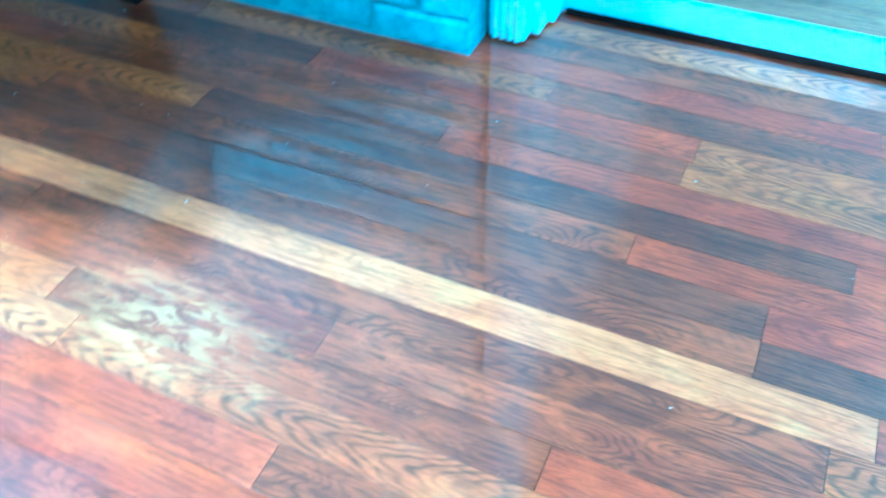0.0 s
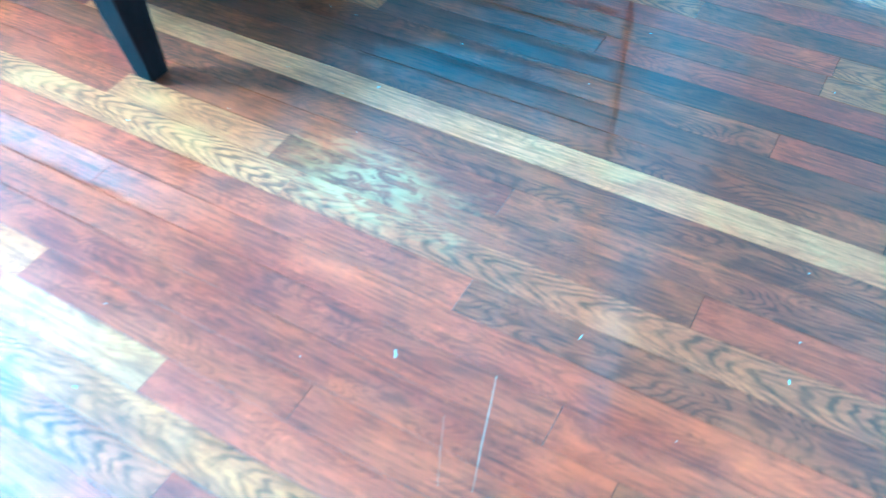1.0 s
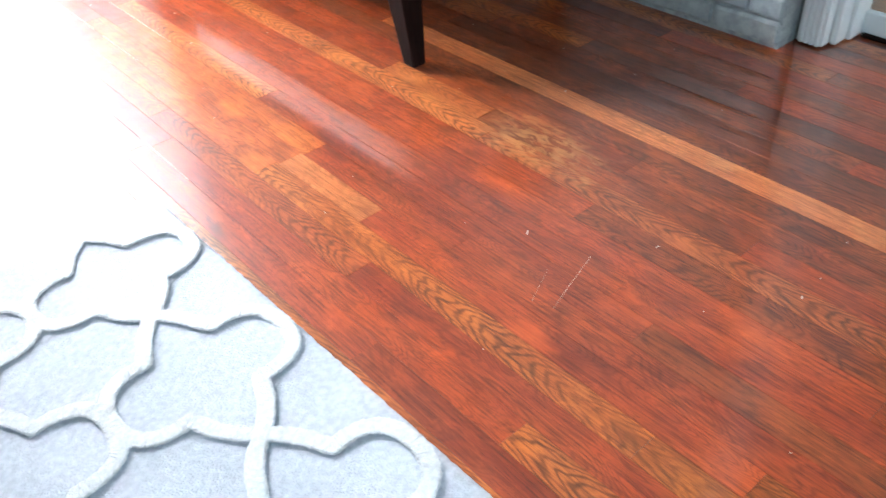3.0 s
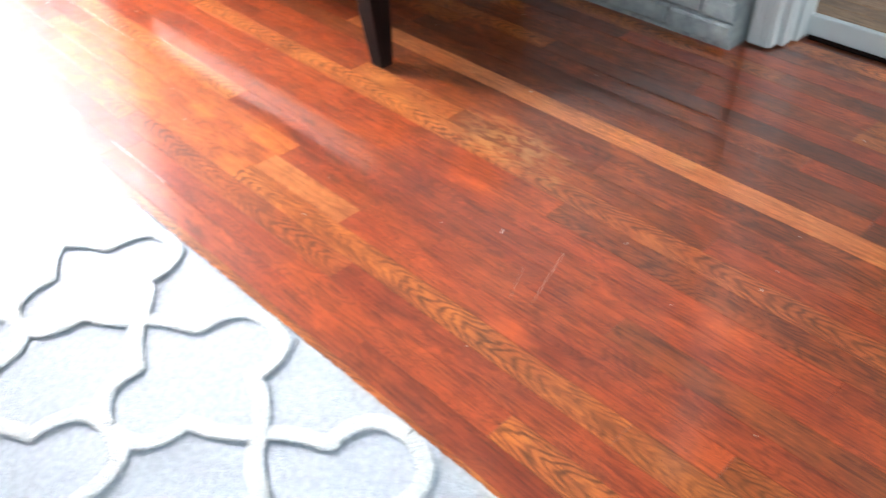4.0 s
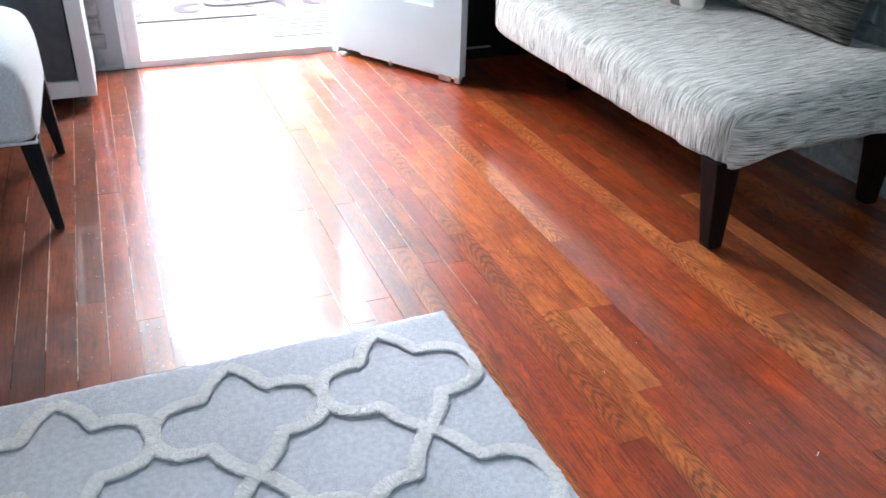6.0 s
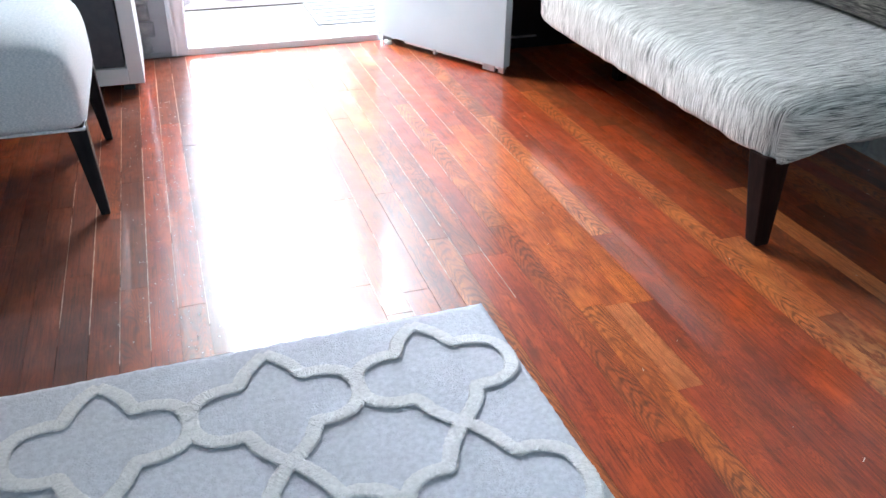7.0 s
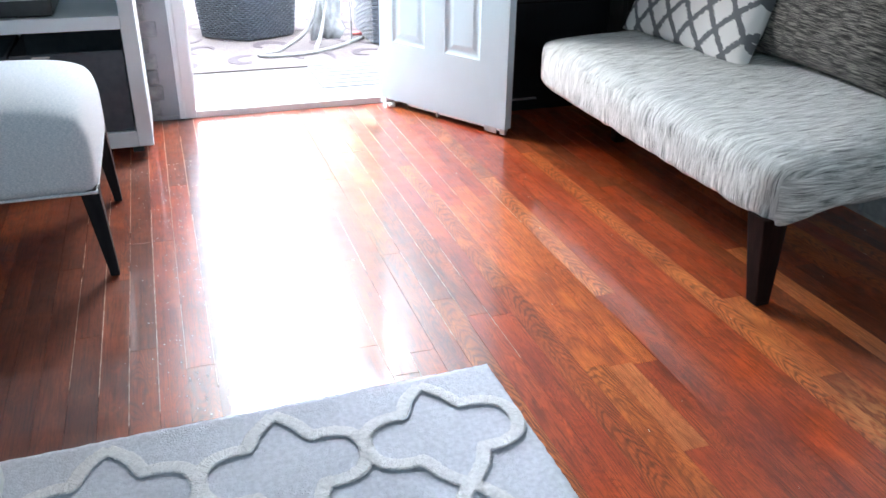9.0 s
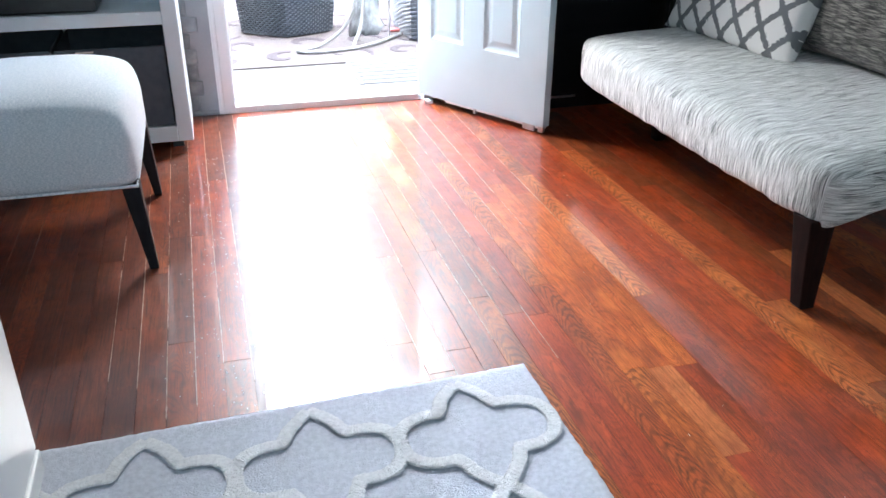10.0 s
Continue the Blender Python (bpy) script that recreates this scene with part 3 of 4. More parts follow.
def rug_turn(x, y):
    a = -0.018
    dx, dy = x - RUG_X1, y - RUG_Y1
    return RUG_X1 + dx * math.cos(a) - dy * math.sin(a) * -1 * 0.9, RUG_Y1 + dy + dx * 0.027


def build_rug():
    nx, ny = 150, 180
    bm = bmesh.new()
    rows = []
    for i in range(nx + 1):
        row = []
        for j in range(ny + 1):
            x, y = RUG_X0 + (RUG_X1 - RUG_X0) * i / nx, RUG_Y0 + (RUG_Y1 - RUG_Y0) * j / ny
            edge = min(RUG_X1 - x, RUG_Y1 - y, x - RUG_X0, y - RUG_Y0)
            z = 0.0125 + 0.0012 * noise.noise((x * 9, y * 9, 0)) + random.uniform(-0.0006, 0.0006)
            if edge < 0.004:
                z -= 0.003
                x += random.uniform(-0.0012, 0.0012)
                y += random.uniform(-0.0012, 0.0012)
            X, Y = rug_turn(x, y)
            row.append(bm.verts.new((X, Y, z)))
        rows.append(row)
    for i in range(nx):
        for j in range(ny):
            bm.faces.new((rows[i][j], rows[i + 1][j], rows[i + 1][j + 1], rows[i][j + 1]))
    border = [rows[i][0] for i in range(nx + 1)] + [rows[nx][j] for j in range(1, ny + 1)] + [rows[i][ny] for i in range(nx - 1, -1, -1)] + [rows[0][j] for j in range(ny - 1, 0, -1)]
    low = [bm.verts.new((v.co.x, v.co.y, 0.001)) for v in border]
    n = len(border)
    for i in range(n):
        bm.faces.new((border[i], border[(i + 1) % n], low[(i + 1) % n], low[i]))
    part("ground_weave", bm, RUG_PILE, rug, "", True)
    # raised trellis: round lobes at the odd rows of crossings, pointed tips at the even ones
    sx, ox = 0.16, -0.352
    rows_y = [0.352, 0.195, 0.031, -0.153, -0.34]
    while rows_y[-1] > RUG_Y0 + 0.2:
        rows_y.append(rows_y[-1] - 0.178)
    lobe = ((0, 0), (0.015, 0.12), (0.06, 0.25), (0.15, 0.36), (0.29, 0.43), (0.46, 0.455), (0.59, 0.445))
    tip = ((0.59, 0.445), (0.655, 0.56), (0.72, 0.7), (0.85, 0.86), (1, 1))

    def glide(points, steps):
        p = [Vector((*q, 0)) for q in points]
        out = []
        for i in range(len(p) - 1):
            a, b, c, d = p[max(i - 1, 0)], p[i], p[i + 1], p[min(i + 2, len(p) - 1)]
            for k in range(steps):
                t = k / steps
                out.append(0.5 * (2 * b + (c - a) * t + (2 * a - 5 * b + 4 * c - d) * t * t + (3 * b - a - 3 * c + d) * t ** 3))
        return out

    course = glide(lobe, 8) + glide(tip, 9) + [Vector((1, 1, 0))]
    last = len(course) - 1

    def strand(ax, ay, bx, by):
        # flat tufted band with carved, undercut flanks and a shaggy top
        line = [Vector((ax + (bx - ax) * q.x, ay + (by - ay) * q.y, 0)) for q in course]
        # a little slack in each hand-tufted line
        sway = random.uniform(0, 9)
        line = [p + 0.0028 * Vector((noise.noise((p.x * 16, p.y * 16, sway)), noise.noise((p.y * 16, p.x * 16, sway + 4)), 0)) for p in line]
        profile = [(-0.35, -0.002), (-0.82, 0.0015), (-1.0, 0.0048), (-0.78, 0.0068), (-0.25, 0.0073), (0.25, 0.0073), (0.78, 0.0068), (1.0, 0.0048), (0.82, 0.0015), (0.35, -0.002)]
        bm = bmesh.new()
        rings = []
        for k, p in enumerate(line):
            along = (line[min(k + 2, last)] - line[max(k - 2, 0)]).normalized()
            out = Vector((-along.y, along.x, 0))
            ring = []
            for w, z in profile:
                rough = 0.0013 if z > 0.004 else 0.0004
                q = p + out * (w * 0.0155 + random.uniform(-rough, rough))
                X, Y = rug_turn(q.x, q.y)
                ring.append(bm.verts.new((X, Y, 0.0125 + z + random.uniform(-0.5, 0.5) * rough)))
            rings.append(ring)
        for a, b in zip(rings, rings[1:]):
            for m in range(len(profile) - 1):
                bm.faces.new((a[m], b[m], b[m + 1], a[m + 1]))
        bm.faces.new(rings[0])
        bm.faces.new(rings[-1][::-1])
        part("raised_strand", bm, RUG_TUFT, rug)

    for i in range(12):
        for j in range(1, len(rows_y), 2):
            if i % 2:
                continue
            for dx in (-1, 1):
                for dj in (-1, 1):
                    x, bx = ox - i * sx, ox - (i - dx) * sx
                    if bx > ox + 0.01 or bx < RUG_X0 + 0.02 or j + dj >= len(rows_y):
                        continue
                    strand(x, rows_y[j], bx, rows_y[j + dj])


build_rug()

# ---- bench ----
bench = thing("daybed_bench", (0.8, 1.1, 0), "low daybed with heathered grey woven cover and dark wooden legs", "bench")


def bench_seat():
    x0, x1, y0, y1 = 0.408, 1.125, 0.4, 1.87

    def shape(x, y, z):
        X, Y, Z = rounded((x, y, z), 9)
        # rounded upper edges, slack lower hem
        back = (X + 1) / 2
        top = 0.404 + 0.045 * back + 0.012 * max(0, Y) - 0.016 * max(0, abs(Y) - 0.86) / 0.14
        base = 0.232 + 0.006 * noise.noise((X * 4, Y * 14, 3))
        if Y < -0.9:
            base += 0.022 * math.sin(math.pi * min(1, back * 1.05)) - 0.03 * max(0, 1 - back * 5)
        base -= 0.012 * max(0, -Y - 0.7) / 0.3 * max(0, 1 - back * 5)
        py = y0 + (y1 - y0) * (Y + 1) / 2 + 0.055 * back * (1 if Y < 0 else -0.4) * abs(Y) ** 4
        px = x0 + (x1 - x0) * back
        pz = base + (top - base) * (Z + 1) / 2
        # front edge rolls over
        front = max(0.0, 1 - (px - x0) / 0.06)
        lift = max(0.0, (Z - 0.1) / 0.9)
        pz -= 0.028 * front ** 2 * lift ** 2
        px += 0.012 * lift ** 3 * front + 0.004 * noise.noise((Y * 8, Z * 3, 1))
        near = max(0.0, 1 - (py - y0) / 0.07)
        pz -= 0.022 * near ** 2 * lift ** 2
        pz += 0.004 * noise.noise((px * 6, py * 6, 2)) * lift
        return (px, py, pz)

    bm = soft_block(36, 80, 14, shape)

    def rule(co, nrm):
        if abs(nrm.y) > 0.72:
            return (co.z + 3.3, co.x)
        if abs(nrm.x) > 0.7:
            return (co.y, co.z)
        return (co.y, co.x * 1.0 + 0.4)

    lay_uv(bm, rule)
    part("seat", bm, BENCH_CLOTH, bench, "heathered grey and white woven cover", True)


bench_seat()
for fx, fy, lean in ((0.462, 0.456, 1), (0.75, 1.72, 1), (1.085, 0.53, -1), (1.085, 1.74, -1)):
    s = 1 if fy < 1 else -1
    bm = taper(bmesh.new(), (fx, fy, 0.002), (fx - 0.006 * lean, fy + 0.018 * s, 0.25), (0.042, 0.044), (0.074, 0.072))
    part("leg", bm, LEG_WOOD, bench)
bm = B(0.5, 0.5, 0.235, 0.525, 1.72, 0.268, bevel=0.003)
part("rail", bm, LEG_WOOD, bench)
part("rail", B(1.06, 0.56, 0.235, 1.085, 1.72, 0.262, bevel=0.003), LEG_WOOD, bench)
part("slat_base", B(0.525, 0.5, 0.24, 1.06, 1.75, 0.262), LEG_WOOD, bench)


def cushion(name, centre, size, turn, mat, label, p=5, thread_axis=1):
    """A stuffed cushion: a flat pillow of size (depth, width, height)."""
    ob = thing(name, centre, label, "cushion", "cushions on the daybed")

    def shape(x, y, z):
        plump = (1 - abs(y) ** 2.6) ** 0.5 * (1 - abs(z) ** 2.6) ** 0.5
        pinch = 1 - 0.05 * (1 - abs(z) ** 2) * abs(y) - 0.0
        pinch2 = 1 - 0.05 * (1 - abs(y) ** 2) * abs(z)
        wob = 0.05 * noise.noise((y * 2.1 + centre[1], z * 2.3, x))
        return (size[0] / 2 * (x * (0.12 + 0.88 * plump) + wob * plump), size[1] / 2 * y * pinch, size[2] / 2 * z * pinch2)

    bm = soft_block(6, 40, 40, shape)
    lay_uv(bm, (lambda co, nrm: (co.z, co.y)) if thread_axis else (lambda co, nrm: (co.y, co.z)))
    bm.transform(Matrix.Translation(centre) @ turn)
    part("cover", bm, mat, ob, "", True)
    return ob


cushion("back_cushion", (1.055, 1.0, 0.67), (0.19, 0.66, 0.47), Matrix.Rotation(radians(14), 4, "Y"), TWEED, "dark grey tweed back cushion leaning on the brick wall")
cushion("back_cushion", (1.06, 1.64, 0.67), (0.19, 0.6, 0.47), Matrix.Rotation(radians(14), 4, "Y"), TWEED, "dark grey tweed back cushion leaning on the brick wall")

PILLOW_PATTERN = bpy.data.materials.new("pillow_trellis")
PILLOW_PATTERN.use_nodes = True


def pillow_material():
    m = PILLOW_PATTERN
    n, l = m.node_tree.nodes, m.node_tree.links
    b = n["Principled BSDF"]
    b.inputs["Roughness"].default_value = 0.9
    b.inputs["Specular IOR Level"].default_value = 0.2
    uv = n.new("ShaderNodeUVMap")
    uv.uv_map = "UVMap"
    warp = n.new("ShaderNodeTexNoise")
    warp.inputs["Scale"].default_value, warp.inputs["Detail"].default_value = 120, 3
    l.new(uv.outputs[0], warp.inputs["Vector"])
    sub = n.new("ShaderNodeVectorMath")
    sub.operation = "MULTIPLY_ADD"
    l.new(warp.outputs["Color"], sub.inputs[0])
    sub.inputs[1].default_value = (0.024, 0.024, 0)
    l.new(uv.outputs[0], sub.inputs[2])
    sep = n.new("ShaderNodeSeparateXYZ")
    l.new(sub.outputs[0], sep.inputs[0])

    def math_node(op, a, c=None):
        x = n.new("ShaderNodeMath")
        x.operation = op
        for i, v in enumerate((a, c)):
            if v is None:
                continue
            if isinstance(v, (int, float)):
                x.inputs[i].default_value = v
            else:
                l.new(v, x.inputs[i])
        return x.outputs[0]

    lines = []
    for sign in (1, -1):
        s = math_node("ADD", math_node("MULTIPLY", sep.outputs[0], 8.6), math_node("MULTIPLY", sep.outputs[1], 7.4 * sign))
        f = math_node("ABSOLUTE", math_node("SUBTRACT", math_node("FRACT", math_node("ADD", s, 50.0)), 0.5))
        lines.append(math_node("LESS_THAN", f, 0.115))
    both = math_node("MAXIMUM", lines[0], lines[1])
    mix = n.new("ShaderNodeMix")
    mix.data_type = "RGBA"
    mix.inputs["A"].default_value, mix.inputs["B"].default_value = (0.74, 0.73, 0.71, 1), (0.15, 0.155, 0.165, 1)
    l.new(both, mix.inputs["Factor"])
    l.new(mix.outputs["Result"], b.inputs["Base Color"])
    cloth = n.new("ShaderNodeTexNoise")
    cloth.inputs["Scale"].default_value = 500
    l.new(uv.outputs[0], cloth.inputs["Vector"])
    bp = n.new("ShaderNodeBump")
    bp.inputs["Strength"].default_value, bp.inputs["Distance"].default_value = 0.4, 0.002
    l.new(cloth.outputs["Fac"], bp.inputs["Height"])
    l.new(bp.outputs[0], b.inputs["Normal"])


pillow_material()
cushion("throw_pillow", (0.925, 1.51, 0.645), (0.16, 0.66, 0.5), Matrix.Rotation(radians(7), 4, "Z") @ Matrix.Rotation(radians(22), 4, "Y") @ Matrix.Rotation(radians(2), 4, "X"), PILLOW_PATTERN, "white throw pillow with a grey trellis pattern", thread_axis=0)

# ---- slipper chair ----
chair = thing("slipper_chair", (-1.4, 1.4, 0), "pale blue-grey linen slipper chair with black tapered legs", "chair")


def chair_seat():
    x0, x1, y0, y1 = -1.68, -1.152, 1.085, 1.69

    def shape(x, y, z):
        X, Y, Z = rounded((x, y, z), 16)
        px, py = x0 + (x1 - x0) * (X + 1) / 2, y0 + (y1 - y0) * (Y + 1) / 2
        crown = (1 - abs(X) ** 3.2) * 0.5 + (1 - abs(Y) ** 3.2) * 0.5
        top = 0.438 + 0.07 * crown
        pz = 0.255 + (top - 0.255) * (Z + 1) / 2
        lift = max(0.0, Z) ** 2
        px += -0.02 * lift * max(0, X) ** 6 + 0.003 * noise.noise((py * 7, pz * 7, 4))
        py += 0.02 * lift * (max(0, -Y) ** 6 - max(0, Y) ** 6)
        return (px, py, pz)

    bm = soft_block(30, 30, 14, shape)
    lay_uv(bm, lambda co, nrm: (co.z * 1.0, co.x) if abs(nrm.y) > 0.7 else ((co.z, co.y) if abs(nrm.x) > 0.7 else (co.y, co.x)))
    part("seat", bm, CHAIR_CLOTH, chair, "", True)
    loop = [(x1 - 0.006, y0 + 0.006, 0.258), (x0, y0 + 0.006, 0.258), (x0, y1 - 0.006, 0.258), (x1 - 0.006, y1 - 0.006, 0.258)]
    pts = []
    for a, b in zip(loop, loop[1:] + loop[:1]):
        pts += [tuple(a[i] + (b[i] - a[i]) * k / 10 for i in range(3)) for k in range(10)]
    piping = tube(bmesh.new(), pts, 0.0045, 8, closed=True)
    lay_uv(piping, lambda co, nrm: (co.y, co.x))
    part("piping", piping, CHAIR_CLOTH, chair, "", True)

    def back_shape(x, y, z):
        X, Y, Z = rounded((x, y, z), 8)
        pz = 0.4 + 0.23 * (Z + 1)
        return (-1.64 + 0.055 * X - 0.2 * (pz - 0.4), 1.3875 + 0.3 * Y, pz)

    bm = soft_block(8, 24, 24, back_shape)
    lay_uv(bm, lambda co, nrm: (co.z, co.y))
    part("backrest", bm, CHAIR_CLOTH, chair, "", True)


chair_seat()
for top, foot in (((-1.178, 1.125), (-1.152, 1.118)), ((-1.178, 1.65), (-1.152, 1.66)), ((-1.62, 1.125), (-1.69, 1.118)), ((-1.62, 1.65), (-1.69, 1.66))):
    part("leg", taper(bmesh.new(), (*foot, 0.002), (*top, 0.262), (0.024, 0.026), (0.048, 0.05), 0.003), BLACK_WOOD, chair)

# ---- white shelf with bins ----
shelf = thing("bookcase", (-1.8, 2.27, 0), "white painted open bookcase in the corner", "bookcase")
SX0, SX1, SY0, SY1 = -2.3, -1.025, 2.075, 2.5
part("upright", B(SX1 - 0.055, SY0, 0.04, SX1, SY1, 1.3, bevel=0.004), SHELF_PAINT, shelf)
part("upright", B(SX0, SY0, 0.04, SX0 + 0.055, SY1, 1.3, bevel=0.004), SHELF_PAINT, shelf)
for z0, z1 in ((0.04, 0.1), (0.475, 0.522), (0.87, 0.915), (1.25, 1.295)):
    part("shelf_board", B(SX0 + 0.055, SY0 + 0.001, z0, SX1 - 0.055, SY1, z1, bevel=0.003), SHELF_PAINT, shelf)
part("back_panel", B(SX0 + 0.01, SY1, 0.06, SX1 - 0.01, SY1 + 0.012, 1.29), SHELF_PAINT, shelf)
for fx in (SX0 + 0.03, SX1 - 0.06):
    part("foot", B(fx - 0.02, SY0 + 0.06, 0.001, fx + 0.02, SY1 - 0.05, 0.042), BLACK_PLASTIC, shelf)


def fabric_bin(x0, x1):
    ob = thing("storage_bin", ((x0 + x1) / 2, 2.28, 0.1), "dark grey fabric storage bin standing in the bookcase", "storage bin", "bins in the bookcase")
    bm = bmesh.new()
    y0, y1, z0, z1, t = 2.088, 2.47, 0.102, 0.4, 0.006
    box(bm, x0, y0, z0, x1, y1, z1, bevel=0.004)
    top = max(bm.faces, key=lambda f: f.calc_center_median().z)
    inner = bmesh.ops.inset_individual(bm, faces=[top], thickness=t)
    bmesh.ops.translate(bm, verts=top.verts, vec=(0, 0, -(z1 - z0) + t))
    part("tub", bm, BIN_CLOTH, ob)
    part("tag", B(x0 + 0.07, y0 - 0.002, z1 - 0.014, x0 + 0.13, y0 - 0.0005, z1 - 0.008), LINT, ob, "small white sewn tag")
    return ob


fabric_bin(-1.455, -1.085)
fabric_bin(-1.835, -1.465)
fabric_bin(-2.215, -1.845)
device = thing("black_box_unit", (-1.5, 2.25, 0.522), "flat black electronics box lying on the bookcase shelf", "electronics")
part("case", B(-1.72, 2.1, 0.526, -1.29, 2.4, 0.6, bevel=0.006), BLACK_PLASTIC, device)
part("trim_line", B(-1.71, 2.098, 0.582, -1.3, 2.101, 0.585), STEEL, device)
part("trim_line", B(-1.71, 2.098, 0.592, -1.3, 2.101, 0.594), STEEL, device)
for fx in (-1.68, -1.33):
    part("foot", B(fx - 0.02, 2.12, 0.522, fx + 0.02, 2.38, 0.527), BLACK_PLASTIC, device)

# ---- white cabinet close by ----
cab = thing("white_cabinet", (-1.6, -0.1, 0), "white painted low cabinet standing on the rug edge", "cabinet")
part("body", B(-1.95, -0.55, 0.06, -1.338, 0.312, 0.62, bevel=0.004), WHITE_PAINT, cab)
part("plinth", B(-1.94, -0.54, 0.014, -1.33, 0.302, 0.064, bevel=0.004), WHITE_PAINT, cab)

# ---- black cabinet in the corner ----
black = thing("black_cabinet", (0.75, 2.35, 0), "low black lacquered cabinet behind the open door", "cabinet")
part("body", B(0.43, 2.2, 0.02, 0.93, 2.5, 0.475, bevel=0.004), BLACK_LACQUER, black)
part("top", B(0.42, 2.19, 0.475, 0.94, 2.505, 0.492, bevel=0.004), BLACK_LACQUER, black)
part("metal_strip", B(0.44, 2.194, 0.055, 0.6, 2.199, 0.063), STEEL, black, "thin bright metal strip")
part("plinth", B(0.45, 2.22, 0.001, 0.91, 2.49, 0.022), BLACK_LACQUER, black)
speaker = thing("loudspeaker", (1.03, 2.3, 0), "upright black loudspeaker beside the cabinet", "loudspeaker")
part("body", B(0.965, 2.14, 0.001, 1.125, 2.44, 0.9, bevel=0.006), BLACK_PLASTIC, speaker)
part("grille", B(0.98, 2.132, 0.08, 1.11, 2.141, 0.88, bevel=0.003), BLACK_PLASTIC, speaker)

# ---- patio things ----
out_rug = thing("outdoor_rug", (0, 4.6, -0.03), "pale outdoor rug with grey scroll pattern", "rug")
part("ground_weave", B(-2.0, 3.36, -0.03, 2.2, 6.6, -0.022, bevel=0.002), OUT_RUG, out_rug)


def scroll(cx, cy, r, turn, sgn, w):
    pts = []
    for k in range(26):
        t = k / 25
        a = turn + sgn * t * 4.4
        q = r * (1 - 0.75 * t)
        pts.append((cx + q * math.cos(a), cy + 1.15 * q * math.sin(a), -0.0215))
    bm = bmesh.new()
    rows = []
    for i, p in enumerate(pts):
        a, b = Vector(pts[max(i - 1, 0)]), Vector(pts[min(i + 1, 25)])
        d = (b - a).normalized()
        side = Vector((-d.y, d.x, 0)) * w * (0.35 + math.sin(math.pi * min(1, i / 25 + 0.05)))
        rows.append([bm.verts.new(Vector(p) + side + Vector((0, 0, z))) for z in (0, 0.002)] + [bm.verts.new(Vector(p) - side + Vector((0, 0, z))) for z in (0.002, 0)])
    for r0, r1 in zip(rows, rows[1:]):
        for k in range(4):
            bm.faces.new((r0[k], r0[(k + 1) % 4], r1[(k + 1) % 4], r1[k]))
    part("scroll", bm, OUT_SCROLL, out_rug)


for i in range(7):
    for j in range(6):
        scroll(-1.2 + i * 0.34 + (j % 2) * 0.15, 3.55 + j * 0.32, random.uniform(0.1, 0.15), random.uniform(0, 6.28), random.choice((-1, 1)), random.uniform(0.012, 0.024))
mat_out = thing("doormat", (0.15, 3.2, -0.03), "grey ribbed doormat on the patio slab", "doormat")
part("backing", B(-0.22, 2.92, -0.03, 0.55, 3.42, -0.024, bevel=0.002), MAT_GREY, mat_out)
for i in range(13):
    part("rib", B(-0.2, 2.935 + i * 0.037, -0.024, 0.53, 2.957 + i * 0.037, -0.021, bevel=0.001), DECK if i % 2 else MAT_GREY, mat_out)


def wicker_pot(centre, r0, r1, h, sides, mat, name, label, category, turn=0.0):
    """A woven body of many bands and uprights, wider at the top."""
    ob = thing(name, (*centre, -0.022), label, category)
    cx, cy = centre

    def ring(r, z, k, rad):
        a = turn + 2 * math.pi * k / (sides * rad)
        # straight faces with rounded corners
        seg = 2 * math.pi / sides
        q = r * math.cos(seg / 2) / math.cos((a - turn) % seg - seg / 2)
        q = 0.8 * q + 0.2 * r * 0.96
        return (cx + q * math.cos(a), cy + q * math.sin(a), z)

    bm = bmesh.new()
    n = sides * 8
    levels = [(-0.022, r0 * 0.9), (0.0, r0), (h - 0.03, r1), (h, r1 - 0.01)]
    rings = [[bm.verts.new(ring(r * 0.985, z, k, 8)) for k in range(n)] for z, r in levels]
    for a, b in zip(rings, rings[1:]):
        for k in range(n):
            bm.faces.new((a[k], a[(k + 1) % n], b[(k + 1) % n], b[k]))
    bm.faces.new(rings[-1])
    bm.faces.new(rings[0][::-1])
    part("body", bm, BLACK_PLASTIC if mat is WICKER else mat, ob)
    bm = bmesh.new()
    rows = int(h / 0.0125)
    for j in range(rows):
        z = -0.008 + (h - 0.01) * j / rows
        r = r0 + (r1 - r0) * j / rows
        pts = []
        m = sides * 18
        for k in range(m):
            p = ring(r + 0.007 * (1 if (k + j) % 2 else -1), z, k, 18)
            pts.append(p)
        tube(bm, pts, 0.005, 4, closed=True)
    tagged(part("weave", bm, mat, ob), kind="stuff")
    return ob


wicker_pot((-0.42, 4.32), 0.31, 0.36, 0.42, 6, WICKER, "wicker_ottoman", "grey woven wicker ottoman on the outdoor rug", "ottoman", radians(-97))
wicker_pot((0.66, 4.1), 0.55, 0.57, 0.5, 4, WICKER, "wicker_armchair", "grey woven wicker armchair on the outdoor rug", "armchair", radians(41))
wicker_pot((0.45, 5.75), 0.4, 0.42, 0.5, 4, WICKER_BROWN, "wicker_bench", "dark brown woven wicker bench at the patio edge", "bench", radians(45))

rack = thing("folding_stand", (-0.1, 3.8, -0.022), "white tubular folding stand with clear film on the patio", "folding stand")


def bent(points, r, steps=8):
    out = []
    p = [Vector(q) for q in points]
    for i in range(len(p) - 1):
        a, b, c, d = p[max(i - 1, 0)], p[i], p[i + 1], p[min(i + 2, len(p) - 1)]
        for k in range(steps):
            t = k / steps
            out.append(0.5 * (2 * b + (c - a) * t + (2 * a - 5 * b + 4 * c - d) * t * t + (3 * b - a - 3 * c + d) * t ** 3))
    return tube(bmesh.new(), out + [p[-1]], r, 8)


